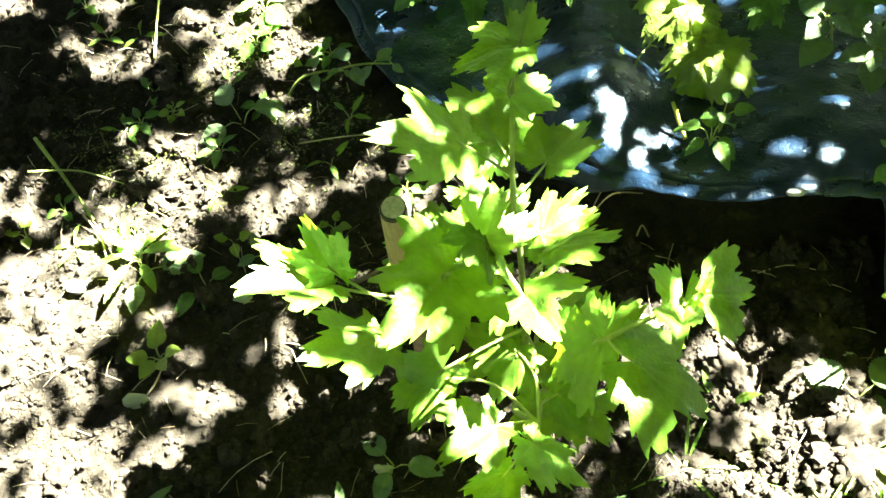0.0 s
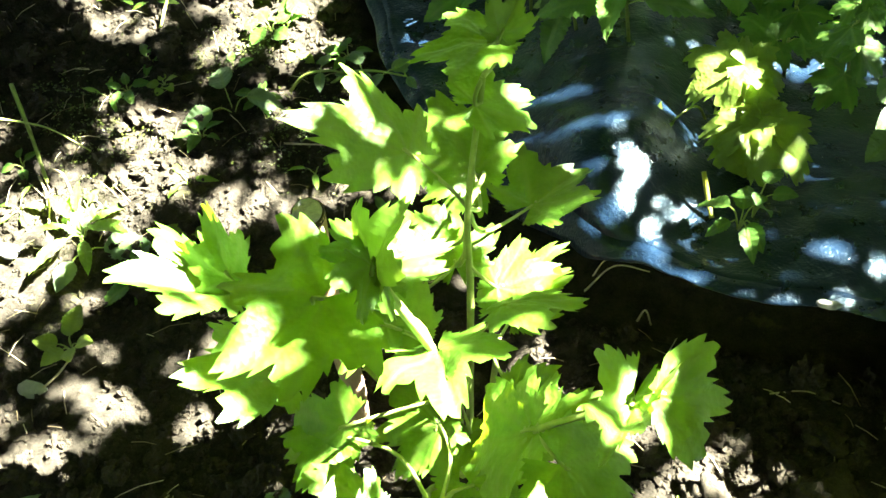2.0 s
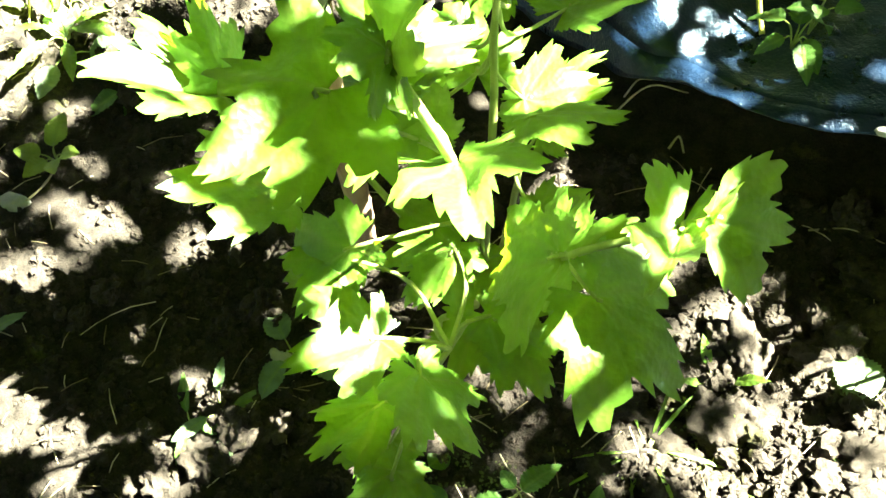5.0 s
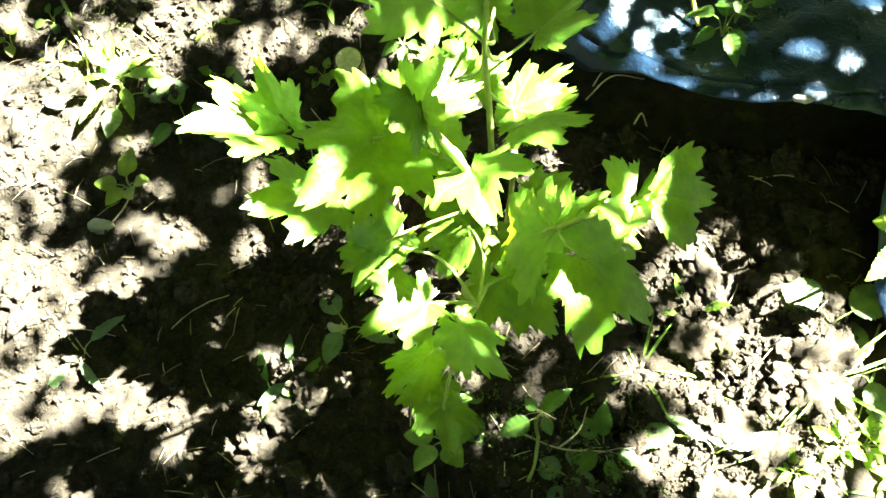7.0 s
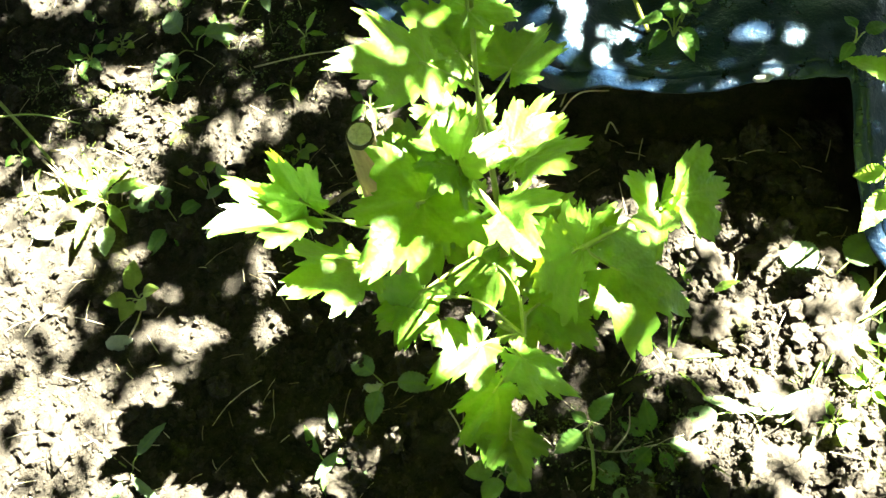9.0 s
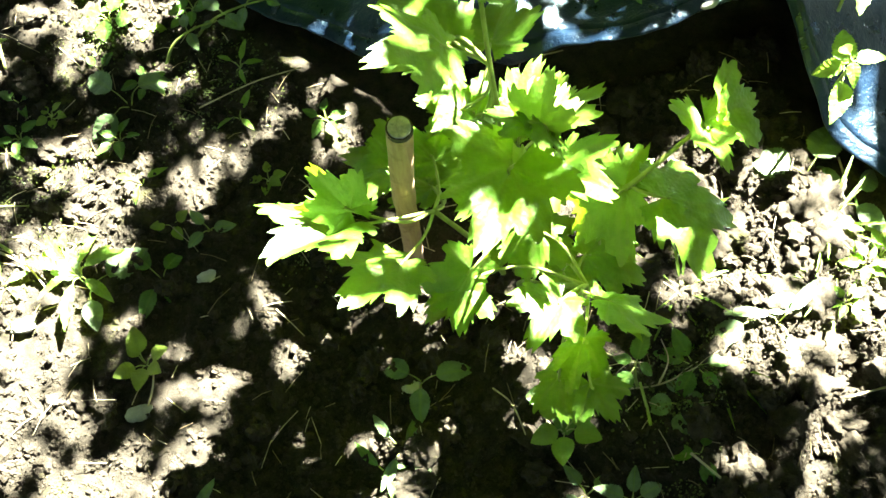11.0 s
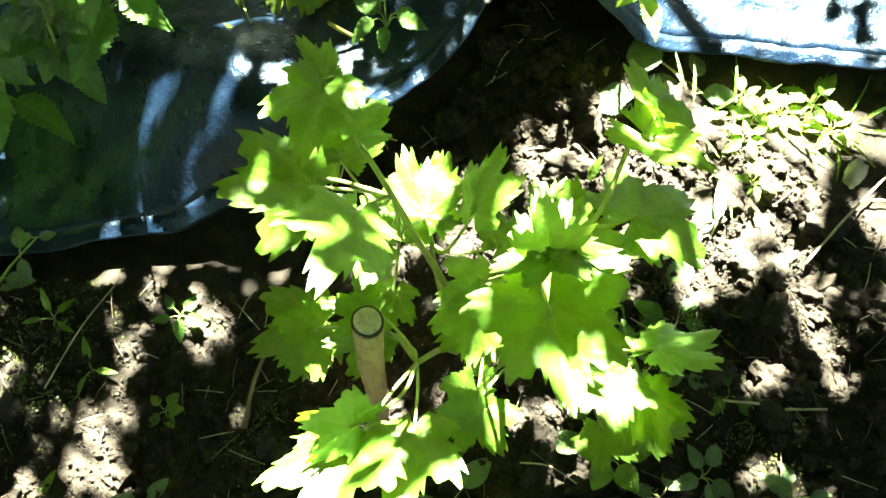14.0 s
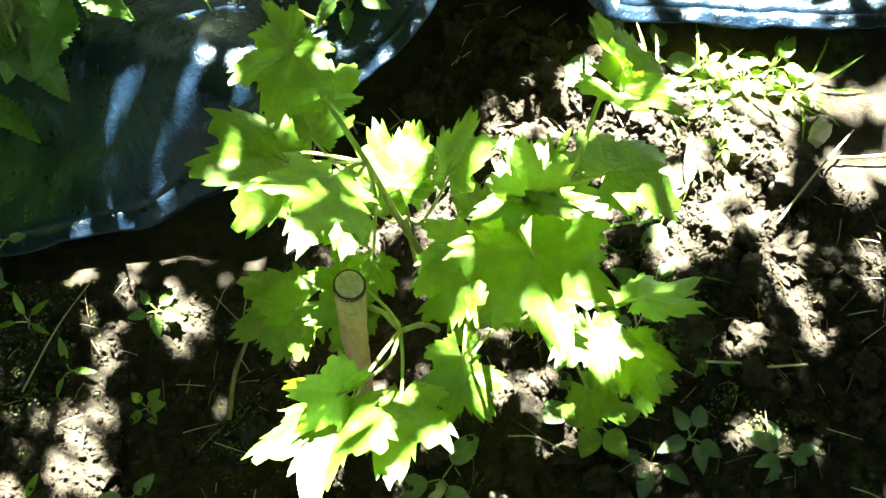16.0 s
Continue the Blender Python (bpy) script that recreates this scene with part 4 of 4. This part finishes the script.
# the leafy bank behind the film
bank = random.Random(41)
spots = []
for k in range(46):
    x = bank.uniform(-0.10, 0.72)
    y = 1.02 + 0.40 * bank.random() ** 0.8 + (0.0 if x > 0.0 else 0.06)
    if x < 0.12 and k % 3 == 0:
        y += 0.06
    spots.append((x, y))
spots += [(0.36, 0.99), (0.43, 0.985), (0.50, 0.97), (0.55, 0.93), (0.58, 0.86), (0.62, 0.80), (0.10, 1.02), (0.04, 1.06), (-0.04, 1.10), (-0.12, 1.12), (0.47, 1.03), (0.29, 1.04)]
for k, (x, y) in enumerate(spots):
    p = on_film(x, y)
    mat, kind, s = bank.choice(((NETTLE, "nettle", 0.065), (NETTLE, "broad", 0.07), (NETTLE, "oval", 0.06), (GREYGREEN, "broad", 0.055), (NETTLE, "lobed", 0.05)))
    leafy_stem("dark green nettle-like weed growing thick behind the film", "weed", p, bank.uniform(0.12, 0.30), (bank.uniform(-0.05, 0.05), bank.uniform(-0.09, 0.02)), bank.randrange(4, 7), s * bank.uniform(0.85, 1.3), mat, kind, 500 + k)
leafy_stem("pale grey-green weed with sunlit leaves at the film", "weed", on_film(0.425, 0.925), 0.10, (-0.03, -0.03), 4, 0.055, GREYGREEN, "broad", 61)
leafy_stem("pale grey-green weed with sunlit leaves at the film", "weed", on_film(0.45, 0.875), 0.07, (0.0, -0.02), 3, 0.05, GREYGREEN, "broad", 62)
leafy_stem("bright green bramble-like shoot beside the film corner", "weed", on_film(0.475, 0.545), 0.09, (-0.015, -0.01), 3, 0.055, YOUNG, "nettle", 63, group="")
leafy_stem("bright green bramble-like shoot beside the film corner", "weed", on_film(0.50, 0.62), 0.15, (-0.01, 0.0), 4, 0.06, YOUNG, "nettle", 64, group="")
rosette("tiny green seedling sprouting beside the film corner", "seedling", on_film(0.455, 0.705), 3, 0.028, NETTLE, "oval", 65, 0.02, name="seedling")
for k, (x, y) in enumerate(((-0.10, 1.115), (-0.065, 1.085), (-0.14, 1.14), (0.03, 1.05))):
    leafy_stem("dark green nettle-like weed growing thick behind the film", "weed", on_film(x, y), 0.11 + 0.02 * k, (0.01, -0.03), 3, 0.075, NETTLE, "nettle", 700 + k)
# weeds at the left of the film
leafy_stem("thin-stemmed weed with pale leaves leaning over film", "weed", rooted(-0.285, 0.962), 0.055, (0.115, -0.01), 3, 0.042, GREYGREEN, "oval", 66, group="weeds in the bed", first=0.55)
leafy_stem("thin-stemmed weed with pale leaves in the bed", "weed", rooted(-0.335, 0.93), 0.04, (0.09, 0.02), 2, 0.035, GREYGREEN, "oval", 67, group="weeds in the bed", first=0.6)
rosette("pale green weed with pointed leaves on the soil", "weed", rooted(-0.395, 0.885), 3, 0.058, GREYGREEN, "oval", 68, 0.03, -10)
rosette("round-leaved green seedlings in dappled light on soil", "seedling", rooted(-0.385, 1.085), 5, 0.036, NETTLE, "round", 69, 0.03, 5, name="seedling")
rosette("round-leaved green seedlings in dappled light on soil", "seedling", rooted(-0.395, 1.03), 5, 0.028, NETTLE, "round", 70, 0.02, 5, name="seedling")
rosette("pale sunlit weed with long broad leaves on soil", "weed", rooted(-0.515, 0.665), 8, 0.052, YOUNG, "lance", 71, 0.03, 22)
rosette("pale sunlit weed with long broad leaves on soil", "weed", rooted(-0.505, 0.645), 3, 0.055, GREYGREEN, "oval", 171, 0.02, 8)
rosette("dark green three-leaved seedling on the soil", "seedling", rooted(-0.410, 0.622), 4, 0.042, NETTLE, "oval", 72, 0.025, 0, name="seedling")
rosette("small yellow-green weed with a thin stalk on soil", "weed", rooted(-0.452, 0.512), 6, 0.030, YELLOW, "broad", 73, 0.02, 20)
rosette("low green weed on crumbly soil", "weed", rooted(-0.175, 0.305), 4, 0.045, GREYGREEN, "lance", 74, 0.015, 5)
rosette("bluish green weed leaf in deep shade on soil", "weed", rooted(-0.125, 0.378), 3, 0.045, GREYGREEN, "oval", 75, 0.02, -5)
rosette("pale sunlit weed leaves on the bright soil", "weed", rooted(-0.450, 0.290), 4, 0.055, GREYGREEN, "lance", 76, 0.02, 10)
rosette("low green weed on crumbly soil", "weed", rooted(-0.20, 0.285), 3, 0.035, NETTLE, "lance", 77, 0.012, 5)
sprouts = random.Random(77)
for k in range(26):
    while True:
        x, y = sprouts.uniform(-0.70, -0.14), sprouts.uniform(0.66, 1.12)
        if under_film(x, y) < -0.03:
            break
    mat, kind, s = sprouts.choice(((NETTLE, "oval", 0.024), (YOUNG, "lance", 0.028), (GREYGREEN, "oval", 0.026), (YELLOW, "broad", 0.020), (NETTLE, "nettle", 0.026)))
    rosette("tiny sprouting weed in dappled light on soil", "seedling", rooted(x, y), sprouts.randrange(3, 6), s, mat, kind, 300 + k, 0.014, 15, name="seedling", group="tiny sprouts in the bed")
# weeds before the bush
leafy_stem("upright nettle-like seedling on a pale stalk", "weed", rooted(0.122, 0.285), 0.055, (0.0, 0.02), 2, 0.05, NETTLE, "nettle", 80, group="weeds in the bed", first=0.7)
rosette("grey-green lobed weed seedling on dark soil", "seedling", rooted(0.020, 0.185), 4, 0.036, GREYGREEN, "nettle", 81, 0.03, 5, name="seedling")
rosette("grey-green lobed weed seedling on dark soil", "seedling", rooted(0.066, 0.160), 5, 0.034, GREYGREEN, "nettle", 82, 0.03, 5, name="seedling")
rosette("grey-green lobed weed seedling on dark soil", "seedling", rooted(0.104, 0.066), 6, 0.034, GREYGREEN, "nettle", 83, 0.03, 5, name="seedling")
rosette("two-leaved oval seedling on sunlit clods", "seedling", rooted(0.292, 0.318), 2, 0.052, GREYGREEN, "oval", 84, 0.025, 5, name="seedling")
rosette("small bluish green weed among the clods", "weed", rooted(0.160, 0.250), 4, 0.032, GREYGREEN, "broad", 85, 0.015, 0)
rosette("small green weed among the clods", "weed", rooted(0.195, 0.285), 5, 0.034, NETTLE, "oval", 86, 0.02, 10)
rosette("sparse yellow-green grass tuft among the clods", "grass tuft", rooted(0.228, 0.283), 9, 0.06, YOUNG, "grass", 87, 0.004, 35, name="grass_tuft", group="")
rosette("sparse yellow-green grass tuft among the clods", "grass tuft", rooted(0.222, 0.385), 8, 0.055, YOUNG, "grass", 88, 0.004, 35, name="grass_tuft", group="")
rosette("young yellow-green shoot poking out of the clods", "seedling", rooted(0.268, 0.462), 4, 0.035, YOUNG, "lance", 89, 0.01, 45, name="seedling")
rosette("low weed with a sunlit pale leaf", "weed", rooted(0.425, 0.472), 3, 0.055, GREYGREEN, "broad", 90, 0.02, 0)
rosette("low weed with rounded leaves near the film", "weed", rooted(0.468, 0.425), 4, 0.045, GREYGREEN, "oval", 91, 0.015, 0)
rosette("small green weed at the lower stems", "weed", rooted(0.018, 0.262), 5, 0.034, YOUNG, "broad", 92, 0.06, 15)
rosette("small round-leaved weed in the shade of the bush", "weed", rooted(0.03, 0.30), 4, 0.03, NETTLE, "round", 93, 0.02, 5)
rosette("small dark weed leaf under the bush", "weed", rooted(0.162, 0.186), 3, 0.03, NETTLE, "oval", 94, 0.012, 0)
for k, (x, y, s) in enumerate(((0.518, 0.319, 0.045), (0.552, 0.292, 0.05), (0.475, 0.345, 0.04), (0.500, 0.370, 0.042), (0.445, 0.338, 0.035), (0.40, 0.300, 0.03), (0.535, 0.255, 0.045), (0.43, 0.39, 0.04))):
    rosette("bright yellow-green weed with jagged leaves in full sun", "weed", rooted(x, y), 7, s * 0.62, YELLOW if k % 3 == 0 else YOUNG, "nettle", 110 + k, 0.02, 12)
for k, (x, y) in enumerate(((0.50, 0.335), (0.465, 0.365), (0.425, 0.405), (0.525, 0.295), (0.395, 0.335), (0.55, 0.245))):
    rosette("sparse yellow-green grass tuft among the clods", "grass tuft", rooted(x, y), 9, 0.062, YOUNG, "grass", 140 + k, 0.004, 32, name="grass_tuft", group="")
rosette("pale green weed bending over the bright clods", "weed", rooted(0.315, 0.305), 3, 0.05, GREYGREEN, "lance", 120, 0.03, 15)
# stalks, twigs and straw
stick("dry_stalk", "green-grey hollow weed stalk lying on soil", "stalk", [on_soil(-0.706, 0.852, 0.02), on_soil(-0.65, 0.79, 0.02), on_soil(-0.596, 0.726, 0.01)], 0.0030, 0.0024, STEM)
stick("dry_stalk", "thin pale weed stalk crossing another on soil", "stalk", [on_soil(-0.700, 0.792, 0.03), on_soil(-0.63, 0.80, 0.03), on_soil(-0.562, 0.786, 0.012)], 0.0016, 0.0010, PETIOLE)
stick("dry_stalk", "curved dry straw stalks beside a weed", "stalk", [on_soil(-0.60, 0.745, 0.01), on_soil(-0.565, 0.73, 0.03), on_soil(-0.53, 0.69, 0.03)], 0.0018, 0.0010, STRAW)
stick("dry_stalk", "curved dry straw stalks beside a weed", "stalk", [on_soil(-0.615, 0.735, 0.01), on_soil(-0.58, 0.70, 0.02), on_soil(-0.56, 0.66, 0.02)], 0.0018, 0.0010, STRAW)
stick("dry_stalk", "upright pale green grass stalk in dappled light", "stalk", [on_soil(-0.555, 1.004), (-0.545, 1.04, 0.04), (-0.526, 1.072, 0.09)], 0.0022, 0.0016, PETIOLE)
stick("dry_stalk", "thin pale stalk lying on the dark soil", "stalk", [on_soil(-0.463, 0.457), on_soil(-0.45, 0.48, 0.01), on_soil(-0.44, 0.505, 0.02)], 0.0013, 0.0010, STRAW)
stick("twig", "forked thin pale twig reaching over the dark hollow", "twig", [on_soil(0.110, 0.718, 0.01), (0.14, 0.714, 0.085), (0.178, 0.708, 0.098)], 0.0013, 0.0008, STRAW)
stick("twig", "forked thin pale twig reaching over the dark hollow", "twig", [(0.118, 0.717, 0.05), (0.128, 0.724, 0.075), (0.142, 0.722, 0.085)], 0.0010, 0.0007, STRAW)
stick("twig", "long thin grey twig in the dark hollow", "twig", [on_soil(0.325, 0.640, 0.004), on_soil(0.36, 0.646, 0.006), on_soil(0.395, 0.640, 0.004)], 0.0010, 0.0007, STRAW)
stick("dry_stalk", "bent dry straw chip on the dark soil", "straw", [on_soil(0.174, 0.692, 0.003), on_soil(0.181, 0.702, 0.014), on_soil(0.190, 0.690, 0.003)], 0.0014, 0.0010, STRAW)
stick("dry_stalk", "long straight pale straw lying over clods", "straw", [on_soil(0.352, 0.194, 0.012), on_soil(0.43, 0.185, 0.02), on_soil(0.521, 0.167, 0.02)], 0.0018, 0.0014, STRAW)
stick("dry_stalk", "long straight pale straw lying over clods", "straw", [on_soil(0.475, 0.169, 0.012), on_soil(0.50, 0.135, 0.015), on_soil(0.53, 0.10, 0.012)], 0.0018, 0.0014, STRAW)
stick("dry_stalk", "pale dry straw stalk on dark crumbly soil", "straw", [on_soil(0.150, 0.190, 0.01), on_soil(0.165, 0.165, 0.012), on_soil(0.185, 0.135, 0.008)], 0.0020, 0.0014, STRAW)
stick("dry_stalk", "pale dry straw stalk on dark crumbly soil", "straw", [on_soil(0.185, 0.125, 0.01), on_soil(0.20, 0.105, 0.012), on_soil(0.215, 0.085, 0.008)], 0.0020, 0.0014, STRAW)
stick("twig", "thin branching twig lying before the bush", "twig", [on_soil(0.093, 0.289, 0.01), on_soil(0.145, 0.278, 0.016), on_soil(0.197, 0.283, 0.012)], 0.0014, 0.0009, STRAW)
stick("twig", "thin branching twig lying before the bush", "twig", [on_soil(0.145, 0.278, 0.014), on_soil(0.165, 0.30, 0.02), on_soil(0.17, 0.33, 0.014)], 0.0012, 0.0008, STRAW)
stick("dry_stalk", "arched thin dry stalk before the bush", "straw", [on_soil(-0.045, 0.34, 0.004), on_soil(-0.03, 0.31, 0.02), on_soil(-0.025, 0.265, 0.004)], 0.0012, 0.0009, STRAW)
stick("dry_stalk", "thick pale stalk standing before the bush", "stalk", [on_soil(0.118, 0.236), (0.122, 0.255, 0.02), (0.122, 0.285, 0.04)], 0.0022, 0.0018, PETIOLE)
stick("dry_stalk", "long thin pale stalk lying toward the film", "stalk", [on_soil(-0.30, 0.835, 0.01), on_soil(-0.22, 0.85, 0.012), on_soil(-0.15, 0.855, 0.012)], 0.0012, 0.0009, STRAW)
stick("twig", "dark brown twig behind the stake", "twig", [on_soil(-0.20, 0.62, 0.012), on_soil(-0.15, 0.645, 0.03), on_soil(-0.09, 0.66, 0.02)], 0.0035, 0.0022, WOODY)
stick("twig", "pale thin root-like twig by the film corner", "twig", [on_soil(0.455, 0.43, 0.01), on_soil(0.47, 0.45, 0.02), on_soil(0.482, 0.485, 0.012)], 0.0024, 0.0016, STRAW)
rs = rock_shapes(3, 3, 0.28, random.Random(3))
for x, y, z, s, lab in ((0.345, 0.664, 0.176, 0.0085, "pale oval pebble on the edge of the film"), (-0.475, 0.455, None, 0.014, "small grey stone lying on the soil"), (-0.14, 0.375, None, 0.010, "small grey stone lying on the soil"), (-0.60, 0.62, None, 0.013, "small grey stone lying on the soil"), (0.42, 0.525, None, 0.012, "small grey stone lying on the soil"), (-0.35, 0.60, None, 0.010, "small grey stone lying on the soil"), (0.50, 0.20, None, 0.016, "small grey stone lying on the soil")):
    v, f = rs[int(s * 1000) % 3]
    ob = part("pebble", mesh_of("pebble", v * (1.4 * s, (0.55 if z else 0.8) * s, 0.5 * s), [tuple(int(i) for i in q) for q in f], STONE))
    ob.location = (x, y, z if z is not None else ground_height(x, y) + 0.3 * s)
    tagged(ob, lab, "stone", "pebbles")


def litter(name, label, count, lo, hi, r, mat, seed):
    """Short dry bits strewn over the soil, joined as stuff."""
    rng = random.Random(seed)
    verts, faces = [], []
    while count > 0:
        x, y = rng.uniform(-0.9, 0.7), rng.uniform(-0.15, 1.2)
        if under_film(x, y) > -0.02:
            continue
        count -= 1
        s, a, b = rng.uniform(lo, hi), rng.uniform(0, 6.28), rng.uniform(-0.35, 0.35)
        d = Vector((math.cos(a), math.sin(a), b))
        c = Vector(on_soil(x, y, 0.005))
        side = Vector((-math.sin(a), math.cos(a), 0)) * r
        up = Vector((0, 0, r))
        i = len(verts)
        for q in (-0.5, 0.0, 0.5):
            mid = c + d * s * q + Vector((0, 0, 0.12 * s * (0.5 - abs(q)) * 2)) + side * rng.uniform(-1.5, 1.5)
            verts += [mid + side, mid + up, mid - side, mid - up]
        for j in (0, 4):
            faces += [(i + j + k, i + j + (k + 1) % 4, i + j + 4 + (k + 1) % 4, i + j + 4 + k) for k in range(4)]
    tagged(part(name, mesh_of(name, verts, faces, mat)), label, "plant litter", kind="stuff")


litter("straw_litter", "short bits of dry straw strewn on the soil", 420, 0.012, 0.05, 0.0006, STRAW, 7)
litter("root_litter", "thin dark rootlets strewn on the soil", 300, 0.012, 0.045, 0.0006, WOODY, 8)


def build_moss():
    """Low moss and seedling tufts: many tiny leaves, as stuff."""
    rng = random.Random(17)
    verts, faces = [], []
    patches = [(-0.24, 0.90, 0.10), (-0.30, 0.86, 0.07), (-0.54, 0.80, 0.08), (-0.63, 0.86, 0.07), (-0.43, 1.0, 0.07), (0.16, 0.26, 0.06), (0.20, 0.30, 0.06), (-0.20, 0.60, 0.05), (0.52, 0.32, 0.07), (0.46, 0.36, 0.06), (0.07, 0.30, 0.05), (0.25, 0.42, 0.03), (0.12, 0.12, 0.06)]
    for px, py, pr in patches:
        for k in range(int(9000 * pr)):
            x, y = rng.gauss(px, pr * 0.5), rng.gauss(py, pr * 0.5)
            if under_film(x, y) > -0.02 or noise.noise(Vector((x, y, 0)) * 60) < -0.05:
                continue
            c = Vector(on_soil(x, y, rng.uniform(0.002, 0.010)))
            a, s = rng.uniform(0, 6.28), rng.uniform(0.002, 0.0055)
            d = Vector((math.cos(a), math.sin(a), rng.uniform(0.0, 0.9))).normalized() * s
            w = Vector((-math.sin(a), math.cos(a), rng.uniform(-0.3, 0.3))) * s * 0.36
            i = len(verts)
            verts += [c, c + d * 0.5 + w, c + d, c + d * 0.5 - w]
            faces.append((i, i + 1, i + 2, i + 3))
    tagged(part("moss", mesh_of("moss", verts, faces, MOSS)), "yellow-green moss and tiny seedlings on the soil", "moss", kind="stuff")


build_moss()
